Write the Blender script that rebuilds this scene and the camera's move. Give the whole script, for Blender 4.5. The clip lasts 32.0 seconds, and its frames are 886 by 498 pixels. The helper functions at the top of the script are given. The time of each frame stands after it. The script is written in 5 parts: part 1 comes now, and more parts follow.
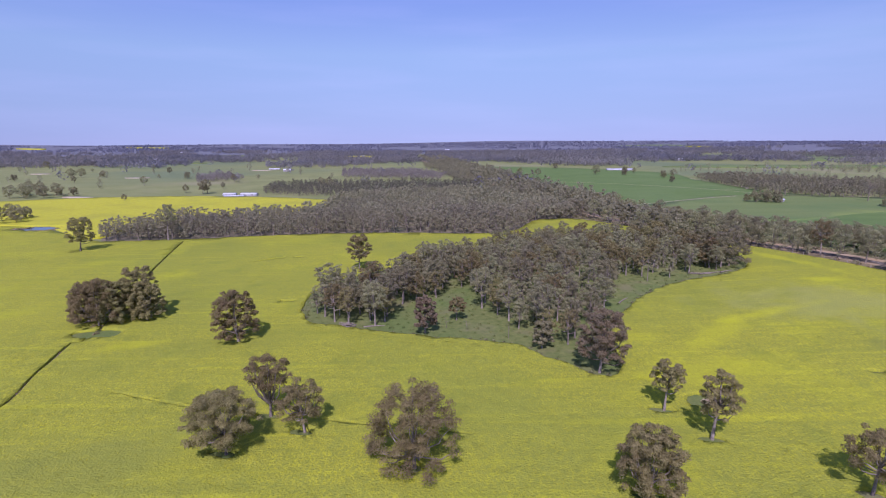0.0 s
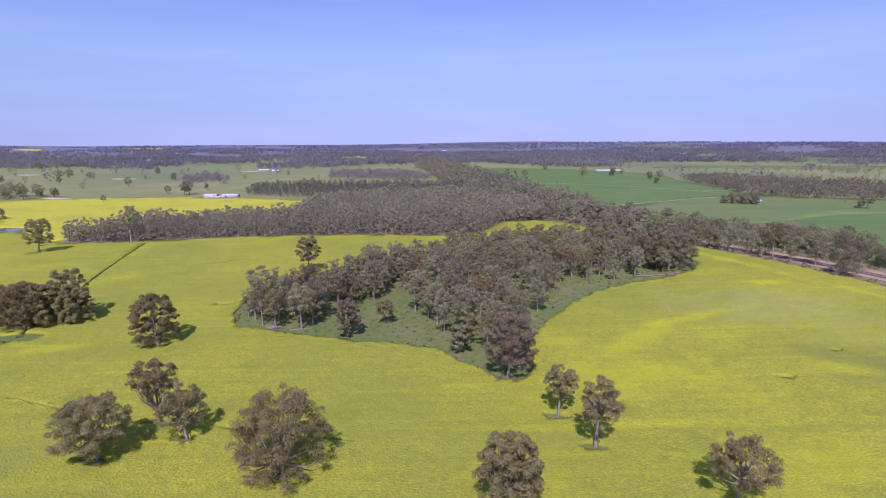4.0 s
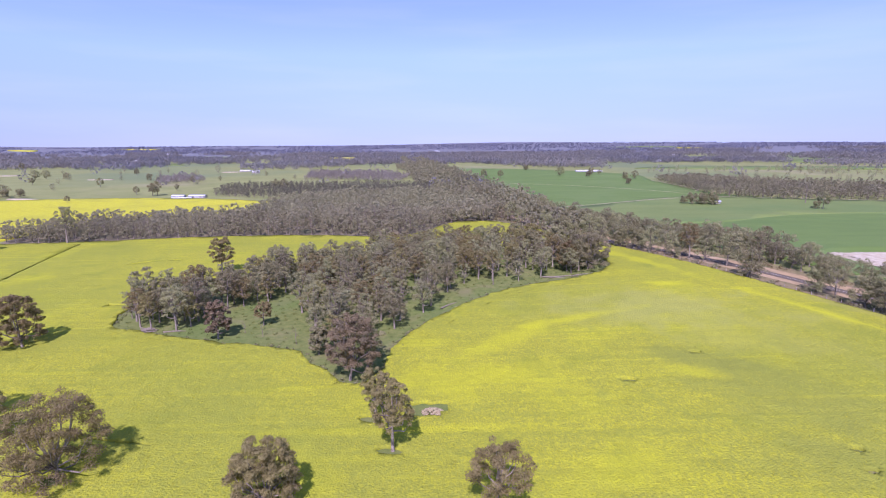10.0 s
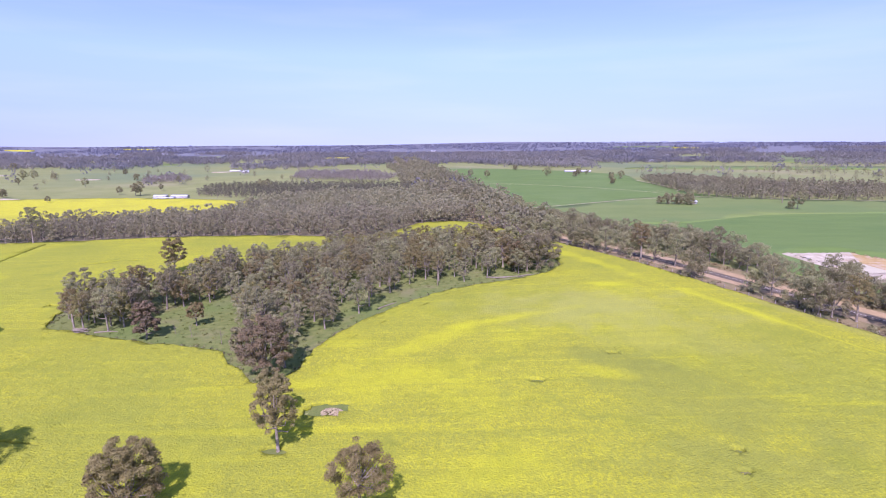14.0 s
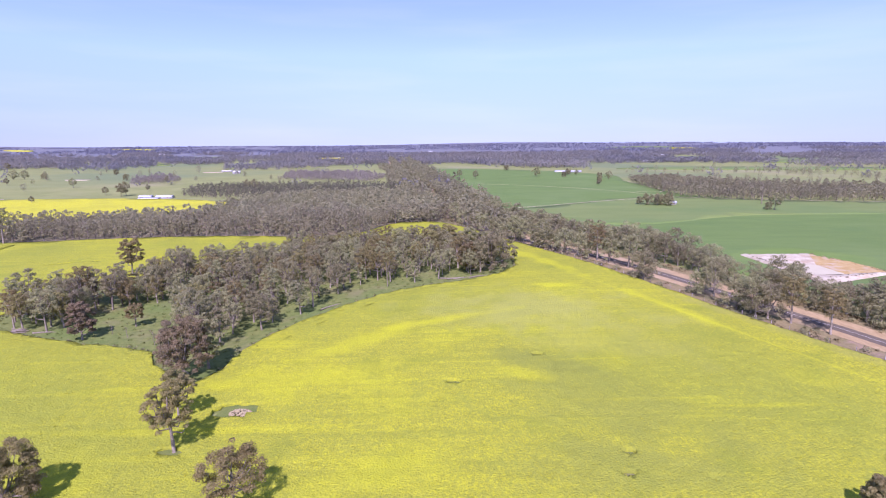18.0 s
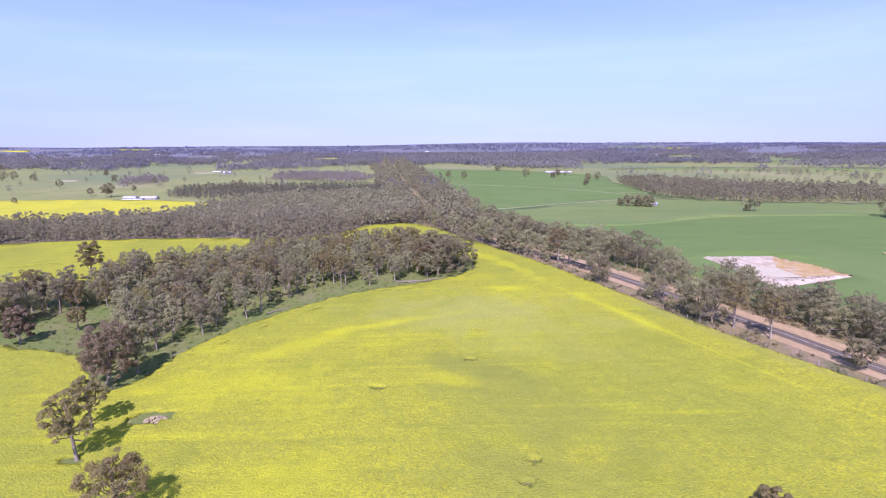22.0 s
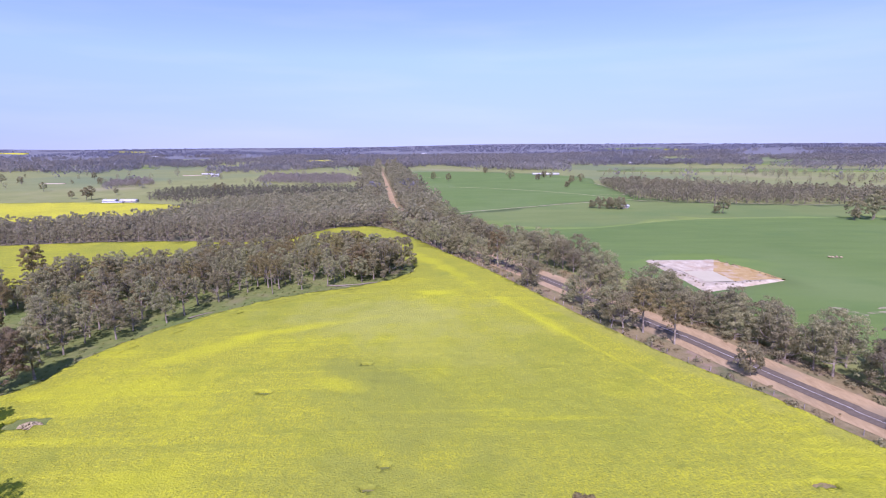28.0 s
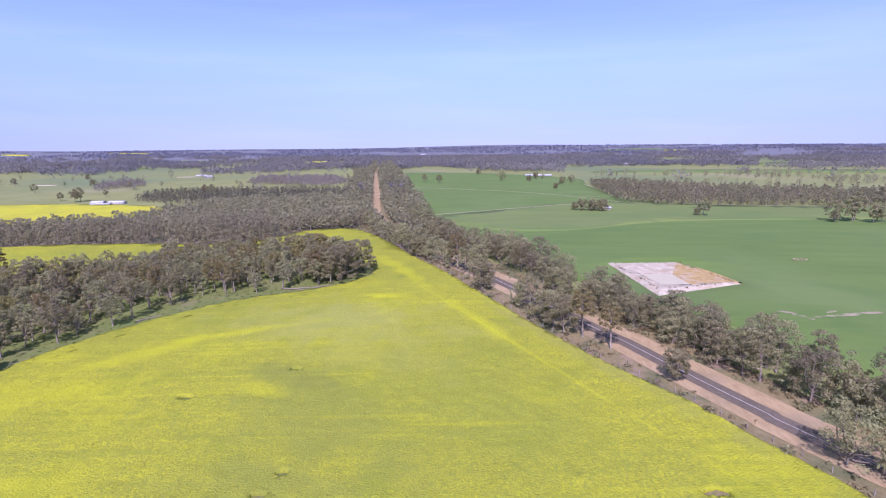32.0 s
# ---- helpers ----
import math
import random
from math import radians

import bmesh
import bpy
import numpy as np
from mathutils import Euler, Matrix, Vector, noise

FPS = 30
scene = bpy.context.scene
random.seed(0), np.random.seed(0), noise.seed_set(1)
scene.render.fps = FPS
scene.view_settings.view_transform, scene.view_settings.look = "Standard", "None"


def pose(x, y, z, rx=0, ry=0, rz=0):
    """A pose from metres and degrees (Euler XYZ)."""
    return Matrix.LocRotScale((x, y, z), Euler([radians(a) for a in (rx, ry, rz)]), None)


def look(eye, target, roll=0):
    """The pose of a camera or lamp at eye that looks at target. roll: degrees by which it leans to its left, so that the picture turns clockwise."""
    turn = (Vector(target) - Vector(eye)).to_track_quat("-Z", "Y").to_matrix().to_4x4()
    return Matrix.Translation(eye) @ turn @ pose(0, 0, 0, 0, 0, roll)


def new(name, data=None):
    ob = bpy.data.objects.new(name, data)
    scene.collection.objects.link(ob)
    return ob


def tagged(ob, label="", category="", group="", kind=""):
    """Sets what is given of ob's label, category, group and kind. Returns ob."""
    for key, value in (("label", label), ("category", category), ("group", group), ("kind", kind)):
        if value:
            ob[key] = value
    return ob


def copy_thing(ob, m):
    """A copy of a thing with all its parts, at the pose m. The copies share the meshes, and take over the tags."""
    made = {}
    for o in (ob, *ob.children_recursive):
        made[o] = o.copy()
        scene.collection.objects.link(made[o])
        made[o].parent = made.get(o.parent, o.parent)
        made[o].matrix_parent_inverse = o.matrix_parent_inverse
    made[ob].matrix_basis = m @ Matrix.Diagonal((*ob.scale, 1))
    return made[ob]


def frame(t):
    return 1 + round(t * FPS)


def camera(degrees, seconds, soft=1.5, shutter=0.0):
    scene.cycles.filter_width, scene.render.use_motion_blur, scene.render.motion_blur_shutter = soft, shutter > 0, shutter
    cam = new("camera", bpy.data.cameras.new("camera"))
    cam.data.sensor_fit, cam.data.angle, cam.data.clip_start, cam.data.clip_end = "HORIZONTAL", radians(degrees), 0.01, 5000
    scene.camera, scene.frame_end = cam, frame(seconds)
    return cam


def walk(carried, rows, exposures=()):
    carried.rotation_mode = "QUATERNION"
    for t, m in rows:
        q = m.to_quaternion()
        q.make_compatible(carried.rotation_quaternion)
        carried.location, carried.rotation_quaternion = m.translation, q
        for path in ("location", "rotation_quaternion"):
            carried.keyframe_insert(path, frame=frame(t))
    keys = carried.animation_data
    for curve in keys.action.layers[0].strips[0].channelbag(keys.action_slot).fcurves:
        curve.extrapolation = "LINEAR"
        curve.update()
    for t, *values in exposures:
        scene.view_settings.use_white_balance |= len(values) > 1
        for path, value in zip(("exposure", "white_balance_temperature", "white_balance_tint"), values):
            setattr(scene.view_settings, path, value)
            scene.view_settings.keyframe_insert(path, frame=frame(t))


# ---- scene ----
cam = camera(81.0, 32.0, 1.1)
METRES, EYE, TILT, LEAN, TURN = 181.25, 62.5, -11.9, 0.25, 0.0
ROWS = [
    (0.0, 0.0149, 0.0194, -0.0054, -0.657, 0.044, 0.219),
    (0.5, 0.0297, 0.0201, -0.0047, -0.609, 0.065, 0.22),
    (1.0, 0.045, 0.0206, -0.0041, -0.6, 0.066, 0.191),
    (1.5, 0.0612, 0.0213, -0.0033, -0.532, 0.067, 0.172),
    (2.0, 0.078, 0.0221, -0.0027, -0.503, 0.078, 0.174),
    (2.5, 0.0955, 0.0231, -0.0024, -0.495, 0.089, 0.156),
    (3.0, 0.1136, 0.024, -0.0023, -0.486, 0.099, 0.158),
    (3.5, 0.1321, 0.0247, -0.0021, -0.537, 0.109, 0.18),
    (5.5, 0.2101, 0.0295, -0.0025, -0.451, 0.159, 0.231),
    (6.0, 0.2292, 0.0298, -0.0024, -0.451, 0.149, 0.234),
    (6.5, 0.2487, 0.0307, -0.0023, -0.442, 0.158, 0.218),
    (7.0, 0.2679, 0.031, -0.0026, -0.432, 0.178, 0.222),
    (7.5, 0.2867, 0.0319, -0.0028, -0.433, 0.177, 0.236),
    (8.0, 0.3055, 0.0323, -0.0026, -0.443, 0.166, 0.23),
    (8.5, 0.3242, 0.0328, -0.0026, -0.433, 0.175, 0.235),
    (9.0, 0.3423, 0.0332, -0.0025, -0.434, 0.184, 0.22),
    (9.5, 0.36, 0.0336, -0.0025, -0.454, 0.193, 0.225),
    (10.0, 0.3774, 0.0333, -0.0023, -0.464, 0.202, 0.22),
    (10.5, 0.3944, 0.0334, -0.0021, -0.454, 0.2, 0.205),
    (11.0, 0.4111, 0.033, -0.0019, -0.433, 0.189, 0.211),
    (11.5, 0.4274, 0.0326, -0.0019, -0.423, 0.197, 0.237),
    (12.0, 0.4435, 0.0323, -0.0018, -0.423, 0.195, 0.243),
    (12.5, 0.4593, 0.0319, -0.0016, -0.422, 0.183, 0.269),
    (13.0, 0.4743, 0.031, -0.0015, -0.411, 0.191, 0.236),
    (13.5, 0.4895, 0.0304, -0.0014, -0.421, 0.189, 0.223),
    (14.0, 0.5045, 0.0299, -0.0012, -0.41, 0.186, 0.21),
    (14.5, 0.5196, 0.0295, -0.0011, -0.369, 0.184, 0.197),
    (16.5, 0.5792, 0.0267, -0.0005, -0.175, 0.193, 0.158),
    (17.0, 0.5939, 0.0264, -0.0001, -0.173, 0.199, 0.177),
    (17.5, 0.6082, 0.0267, -0.0, -0.222, 0.206, 0.166),
    (18.0, 0.6221, 0.0269, 0.0003, -0.26, 0.203, 0.174),
    (18.5, 0.6358, 0.0279, 0.0007, -0.249, 0.199, 0.154),
    (19.0, 0.6498, 0.0285, 0.0012, -0.237, 0.195, 0.163),
    (19.5, 0.6633, 0.0295, 0.0018, -0.225, 0.212, 0.183),
    (20.0, 0.6765, 0.0304, 0.0028, -0.243, 0.208, 0.162),
    (20.5, 0.6894, 0.031, 0.0036, -0.251, 0.204, 0.173),
    (21.0, 0.7017, 0.0316, 0.0048, -0.229, 0.199, 0.173),
    (21.5, 0.7141, 0.032, 0.0057, -0.237, 0.205, 0.193),
    (22.0, 0.7262, 0.0321, 0.0067, -0.255, 0.211, 0.184),
    (22.5, 0.7384, 0.0322, 0.0075, -0.232, 0.226, 0.185),
    (23.0, 0.7511, 0.0322, 0.0084, -0.15, 0.251, 0.156),
    (23.5, 0.764, 0.0322, 0.009, -0.127, 0.246, 0.158),
    (24.0, 0.7777, 0.0318, 0.0097, -0.135, 0.251, 0.179),
    (24.5, 0.7911, 0.0312, 0.0103, -0.262, 0.256, 0.211),
    (25.0, 0.8048, 0.0307, 0.011, -0.209, 0.251, 0.204),
    (25.5, 0.8187, 0.03, 0.0112, -0.206, 0.276, 0.236),
    (27.5, 0.8752, 0.0293, 0.0122, 0.007, 0.373, 0.247),
    (28.0, 0.8894, 0.0287, 0.0128, -0.01, 0.367, 0.24),
    (28.5, 0.9033, 0.0285, 0.013, 0.024, 0.38, 0.234),
    (29.0, 0.9176, 0.0287, 0.013, 0.117, 0.404, 0.218),
    (29.5, 0.9317, 0.0292, 0.0132, 0.181, 0.417, 0.212),
    (30.0, 0.9461, 0.0297, 0.0136, 0.265, 0.421, 0.226),
    (30.5, 0.9601, 0.0305, 0.0142, 0.329, 0.444, 0.2),
    (31.0, 0.9744, 0.0308, 0.0156, 0.363, 0.437, 0.205),
    (31.5, 0.988, 0.0309, 0.0165, 0.367, 0.43, 0.221),
    (32.0, 1.0021, 0.0309, 0.0173, 0.331, 0.463, 0.245),
]
EXPOSURES = [(0.0, 0.05, 5330, 53), (6.0, 0.30, 5360, 54), (12.0, 0.65, 5420, 56), (18.0, 0.75, 5440, 57), (25.0, 0.65, 5410, 55), (32.0, 0.53, 5370, 54)]
walk(cam, [(t, pose(0, 0, EYE, TILT, LEAN, TURN) @ pose(METRES * x, METRES * y, METRES * z, 90 + pitch, roll, yaw)) for t, x, y, z, yaw, pitch, roll in ROWS], EXPOSURES)

# ---- sky and sun ----
SUN_HEIGHT, SUN_SIDE = 50.0, 8.0  # degrees above the horizon; degrees from straight behind the flight's view
world = bpy.data.worlds.new("sky")
scene.world = world
world.use_nodes = True
wn = world.node_tree.nodes
sky = wn.new("ShaderNodeTexSky")
sky.sky_type, sky.sun_disc = "NISHITA", False
sky.sun_elevation, sky.sun_rotation = radians(SUN_HEIGHT), radians(180 + SUN_SIDE)
sky.air_density, sky.dust_density, sky.ozone_density = 1.0, 0.5, 0.6
toward = wn.new("ShaderNodeTexCoord")
lift = wn.new("ShaderNodeVectorMath")
lift.inputs[1].default_value = (0, 0, 0.15)
world.node_tree.links.new(toward.outputs["Generated"], lift.inputs[0])
world.node_tree.links.new(lift.outputs["Vector"], sky.inputs["Vector"])
veil = wn.new("ShaderNodeMix")
veil.data_type, veil.blend_type = "RGBA", "MULTIPLY"
veil.inputs["Factor"].default_value = 1.0
height = wn.new("ShaderNodeSeparateXYZ")
world.node_tree.links.new(toward.outputs["Generated"], height.inputs["Vector"])
layers = wn.new("ShaderNodeValToRGB")
layers.color_ramp.elements[0].position, layers.color_ramp.elements[1].position = 0.0, 0.4
layers.color_ramp.elements[0].color, layers.color_ramp.elements[1].color = (0.74, 0.645, 0.575, 1), (0.92, 1.02, 1.05, 1)
layers.color_ramp.elements.new(0.25).color = (1.05, 1.08, 1.0, 1)
layers.color_ramp.elements.new(0.15).color = (1.12, 1.13, 0.84, 1)
layers.color_ramp.elements.new(0.05).color = (0.86, 0.81, 0.65, 1)
world.node_tree.links.new(height.outputs["Z"], layers.inputs["Fac"])
world.node_tree.links.new(layers.outputs["Color"], veil.inputs["B"])
wisps = wn.new("ShaderNodeTexNoise")
wisps.inputs["Scale"].default_value, wisps.inputs["Detail"].default_value = 3.0, 5
flat = wn.new("ShaderNodeMapping")
flat.inputs["Scale"].default_value = (1, 1, 9)
world.node_tree.links.new(toward.outputs["Generated"], flat.inputs["Vector"])
world.node_tree.links.new(flat.outputs["Vector"], wisps.inputs["Vector"])
thin_cloud = wn.new("ShaderNodeMapRange")
thin_cloud.inputs["From Min"].default_value, thin_cloud.inputs["From Max"].default_value, thin_cloud.inputs["To Max"].default_value = 0.45, 0.8, 0.07
world.node_tree.links.new(wisps.outputs["Fac"], thin_cloud.inputs["Value"])
cirrus = wn.new("ShaderNodeMix")
cirrus.data_type = "RGBA"
cirrus.inputs["B"].default_value = (6.2, 6.0, 7.0, 1)
world.node_tree.links.new(thin_cloud.outputs["Result"], cirrus.inputs["Factor"])
world.node_tree.links.new(sky.outputs["Color"], veil.inputs["A"])
world.node_tree.links.new(veil.outputs["Result"], cirrus.inputs["A"])
world.node_tree.links.new(cirrus.outputs["Result"], wn["Background"].inputs["Color"])
wn["Background"].inputs["Strength"].default_value = 0.142
sun = new("sun", bpy.data.lights.new("sun", "SUN"))
sun.data.energy, sun.data.angle, sun.data.color = 4.75, radians(0.53), (1.0, 0.93, 0.82)
away = Vector((math.sin(radians(SUN_SIDE)) * math.cos(radians(SUN_HEIGHT)), math.cos(radians(SUN_SIDE)) * math.cos(radians(SUN_HEIGHT)), -math.sin(radians(SUN_HEIGHT))))
sun.matrix_world = look((0, -200, 400), Vector((0, -200, 400)) + away * 100)


# ---- materials ----
def material(name, colours, scale, second=None, rough=0.9, bump=0.0, bump_scale=3.0, vary="", spread=0.25, stretch=(1, 1, 1), turn=0.0, low=0.35, high=0.65, metal=0.0, spec=0.25, thin=0.0, spots=()):
    """Two or three colours mixed by noise at a scale (per metre), a second colour laid over by broader noise, relief, and variation piece by piece."""
    m = bpy.data.materials.new(name)
    m.use_nodes = True
    nt = m.node_tree
    n, link = nt.nodes, nt.links.new
    shader = n["Principled BSDF"]
    shader.inputs["Roughness"].default_value = rough
    shader.inputs["Metallic"].default_value = metal
    shader.inputs["Specular IOR Level"].default_value = spec
    place = n.new("ShaderNodeNewGeometry")
    mapping = n.new("ShaderNodeMapping")
    mapping.inputs["Scale"].default_value = stretch
    mapping.inputs["Rotation"].default_value = (0, 0, radians(turn))
    link(place.outputs["Position"], mapping.inputs["Vector"])
    grain = n.new("ShaderNodeTexNoise")
    grain.inputs["Scale"].default_value, grain.inputs["Detail"].default_value, grain.inputs["Roughness"].default_value = scale, 6, 0.65
    link(mapping.outputs["Vector"], grain.inputs["Vector"])
    ramp = n.new("ShaderNodeValToRGB")
    ramp.color_ramp.elements[0].position, ramp.color_ramp.elements[1].position = low, high
    ramp.color_ramp.elements[0].color, ramp.color_ramp.elements[1].color = (*colours[0], 1), (*colours[-1], 1)
    if len(colours) == 3:
        ramp.color_ramp.elements.new((low + high) / 2).color = (*colours[1], 1)
    link(grain.outputs["Fac"], ramp.inputs["Fac"])
    out = ramp.outputs["Color"]
    for colour, broad, lo, hi, amount, *drawn in second or []:
        patch = n.new("ShaderNodeTexNoise")
        patch.inputs["Scale"].default_value, patch.inputs["Detail"].default_value = broad, 4
        if drawn:
            along = n.new("ShaderNodeMapping")
            along.inputs["Rotation"].default_value, along.inputs["Scale"].default_value = (0, 0, radians(drawn[0])), (drawn[1], 1, 1)
            link(place.outputs["Position"], along.inputs["Vector"])
            link(along.outputs["Vector"], patch.inputs["Vector"])
        else:
            link(place.outputs["Position"], patch.inputs["Vector"])
        span = n.new("ShaderNodeMapRange")
        span.inputs["From Min"].default_value, span.inputs["From Max"].default_value, span.inputs["To Max"].default_value = lo, hi, amount
        link(patch.outputs["Fac"], span.inputs["Value"])
        mix = n.new("ShaderNodeMix")
        mix.data_type = "RGBA"
        link(span.outputs["Result"], mix.inputs["Factor"])
        link(out, mix.inputs["A"])
        mix.inputs["B"].default_value = (*colour, 1)
        out = mix.outputs["Result"]
    if vary:
        source = n.new("ShaderNodeObjectInfo").outputs["Random"] if vary == "object" else place.outputs["Random Per Island"]
        span = n.new("ShaderNodeMapRange")
        span.inputs["To Min"].default_value, span.inputs["To Max"].default_value = 1 - spread, 1 + spread
        link(source, span.inputs["Value"])
        tint = n.new("ShaderNodeHueSaturation")
        if vary == "island":
            whole = n.new("ShaderNodeMapRange")
            whole.inputs["To Min"].default_value, whole.inputs["To Max"].default_value = 0.86, 1.15
            link(n.new("ShaderNodeObjectInfo").outputs["Random"], whole.inputs["Value"])
            times = n.new("ShaderNodeMath")
            times.operation = "MULTIPLY"
            link(span.outputs["Result"], times.inputs[0])
            link(whole.outputs["Result"], times.inputs[1])
            link(times.outputs["Value"], tint.inputs["Value"])
            shift = n.new("ShaderNodeMapRange")
            shift.inputs["To Min"].default_value, shift.inputs["To Max"].default_value = 0.493, 0.528
            link(n["Object Info"].outputs["Random"], shift.inputs["Value"])
            link(shift.outputs["Result"], tint.inputs["Hue"])
        else:
            link(span.outputs["Result"], tint.inputs["Value"])
        link(out, tint.inputs["Color"])
        out = tint.outputs["Color"]
    for cx, cy, rx, ry, spin, colour, amount in spots:
        spot = n.new("ShaderNodeMapping")
        spot.vector_type = "TEXTURE"
        spot.inputs["Location"].default_value = (cx, cy, 0)
        spot.inputs["Rotation"].default_value = (0, 0, radians(spin))
        spot.inputs["Scale"].default_value = (rx, ry, 1e6)
        link(place.outputs["Position"], spot.inputs["Vector"])
        far_off = n.new("ShaderNodeVectorMath")
        far_off.operation = "LENGTH"
        link(spot.outputs["Vector"], far_off.inputs[0])
        fray = n.new("ShaderNodeTexNoise")
        fray.inputs["Scale"].default_value, fray.inputs["Detail"].default_value = 0.09, 6
        link(place.outputs["Position"], fray.inputs["Vector"])
        sway = n.new("ShaderNodeMath")
        sway.operation = "MULTIPLY_ADD"
        sway.inputs[1].default_value = 2.2
        link(fray.outputs["Fac"], sway.inputs[0])
        link(far_off.outputs["Value"], sway.inputs[2])
        span = n.new("ShaderNodeMapRange")
        span.interpolation_type = "SMOOTHSTEP"
        span.inputs["From Min"].default_value, span.inputs["From Max"].default_value, span.inputs["To Min"].default_value, span.inputs["To Max"].default_value = 1.3, 2.2, amount, 0.0
        link(sway.outputs["Value"], span.inputs["Value"])
        mix = n.new("ShaderNodeMix")
        mix.data_type = "RGBA"
        link(span.outputs["Result"], mix.inputs["Factor"])
        link(out, mix.inputs["A"])
        mix.inputs["B"].default_value = (*colour, 1)
        out = mix.outputs["Result"]
    link(out, shader.inputs["Base Color"])
    if thin:
        glow = n.new("ShaderNodeBsdfTranslucent")
        link(out, glow.inputs["Color"])
        both = n.new("ShaderNodeMixShader")
        both.inputs["Fac"].default_value = thin
        link(shader.outputs["BSDF"], both.inputs[1])
        link(glow.outputs["BSDF"], both.inputs[2])
        link(both.outputs["Shader"], n["Material Output"].inputs["Surface"])
    if bump:
        rough_noise = n.new("ShaderNodeTexNoise")
        rough_noise.inputs["Scale"].default_value, rough_noise.inputs["Detail"].default_value = bump_scale, 5
        link(place.outputs["Position"], rough_noise.inputs["Vector"])
        relief = n.new("ShaderNodeBump")
        relief.inputs["Strength"].default_value, relief.inputs["Distance"].default_value = 1.0, bump
        link(rough_noise.outputs["Fac"], relief.inputs["Height"])
        link(relief.outputs["Normal"], shader.inputs["Normal"])
    return m


YELLOW, CROP_GREEN, THIN_CROP = (0.385, 0.405, 0.008), (0.195, 0.225, 0.026), (0.262, 0.28, 0.062)
CANOLA = material("canola_bloom", ((0.205, 0.226, 0.026), (0.258, 0.272, 0.023), (0.330, 0.340, 0.014)), 1.9, [(CROP_GREEN, 0.012, 0.44, 0.62, 0.65), (YELLOW, 0.035, 0.54, 0.70, 0.5), ((0.20, 0.23, 0.03), 0.2, 0.55, 0.72, 0.45), ((0.155, 0.19, 0.022), 0.07, 0.55, 0.70, 0.5), ((0.20, 0.225, 0.025), 0.55, 0.50, 0.62, 0.35, 6, 0.03), ((0.21, 0.24, 0.025), 0.4, 0.56, 0.7, 0.35, 62, 0.03), (YELLOW, 0.3, 0.58, 0.7, 0.35, 3, 0.06), ((0.15, 0.18, 0.022), 0.8, 0.54, 0.66, 0.28), (YELLOW, 1.1, 0.57, 0.68, 0.3)], bump=0.36, bump_scale=2.4, stretch=(1.15, 0.6, 1), turn=-8, low=0.37, high=0.62, spec=0.1,
                  spots=[(146, 178, 50, 24, -10, THIN_CROP, 0.6), (160, 150, 34, 16, -20, (0.235, 0.255, 0.045), 0.45), (140, 137, 22, 6, -28, (0.165, 0.19, 0.03), 0.55), (152, 114, 36, 18, -35, (0.18, 0.205, 0.032), 0.55), (148, 90, 26, 12, -12, (0.18, 0.205, 0.032), 0.5), (84, 150, 34, 7, 40, YELLOW, 0.45), (76, 129, 26, 12, 20, YELLOW, 0.4), (133, 129.5, 9, 4, -20, YELLOW, 0.45), (112, 169, 26, 3.5, 20, YELLOW, 0.5), (156, 203, 12, 4, -10, YELLOW, 0.6), (158, 250, 60, 6, -66, YELLOW, 0.5), (191, 178, 26, 4.0, -64, YELLOW, 0.5), (203, 154, 90, 0.9, -62, YELLOW, 0.35), (218, 155, 75, 5, -62, (0.225, 0.235, 0.05), 0.5), (-89, 153, 14, 4, 20, YELLOW, 0.6), (-68, 151, 60, 16, 25, CROP_GREEN, 0.4), (20, 105, 60, 14, -10, CROP_GREEN, 0.3), (100, 90, 26, 10, 15, YELLOW, 0.3), (-75, 88, 50, 16, 20, (0.19, 0.215, 0.03), 0.6)])
BACK_CANOLA = material("canola_full_bloom", ((0.315, 0.318, 0.014), (0.395, 0.395, 0.011)), 0.3, [((0.25, 0.265, 0.022), 0.02, 0.52, 0.68, 0.6)], bump=0.2)
PASTURE = material("pasture", ((0.148, 0.172, 0.048), (0.198, 0.215, 0.068)), 0.02, [((0.25, 0.225, 0.13), 0.0045, 0.58, 0.70, 0.55), ((0.105, 0.15, 0.065), 0.0025, 0.5, 0.62, 0.7)], bump=0.1, bump_scale=0.8)
GREEN_CROP = material("green_crop_leaf", ((0.084, 0.140, 0.025), (0.102, 0.164, 0.031)), 0.05, [((0.072, 0.126, 0.026), 0.35, 0.5, 0.62, 0.35, 18, 0.05), ((0.115, 0.172, 0.045), 0.007, 0.5, 0.66, 0.7), ((0.068, 0.128, 0.026), 0.03, 0.55, 0.7, 0.5)], bump=0.08, bump_scale=2.0, stretch=(0.3, 1, 1), turn=14)
PALE_CROP = material("pale_crop_leaf", ((0.110, 0.155, 0.035), (0.130, 0.175, 0.043)), 0.05, [((0.092, 0.15, 0.035), 0.012, 0.5, 0.66, 0.7)], bump=0.08, bump_scale=2.0, stretch=(0.3, 1, 1), turn=14)
WOOD_FLOOR = material("grassy_woodland_floor", ((0.090, 0.120, 0.024), (0.148, 0.168, 0.042)), 0.5, [((0.19, 0.165, 0.08), 0.07, 0.54, 0.68, 0.5), ((0.085, 0.14, 0.025), 0.04, 0.50, 0.64, 0.5)], bump=0.15, bump_scale=3)
LITTER = material("leaf_litter", ((0.125, 0.110, 0.056), (0.205, 0.178, 0.10)), 0.6, [((0.075, 0.09, 0.04), 0.05, 0.5, 0.65, 0.7)], bump=0.12, bump_scale=3)
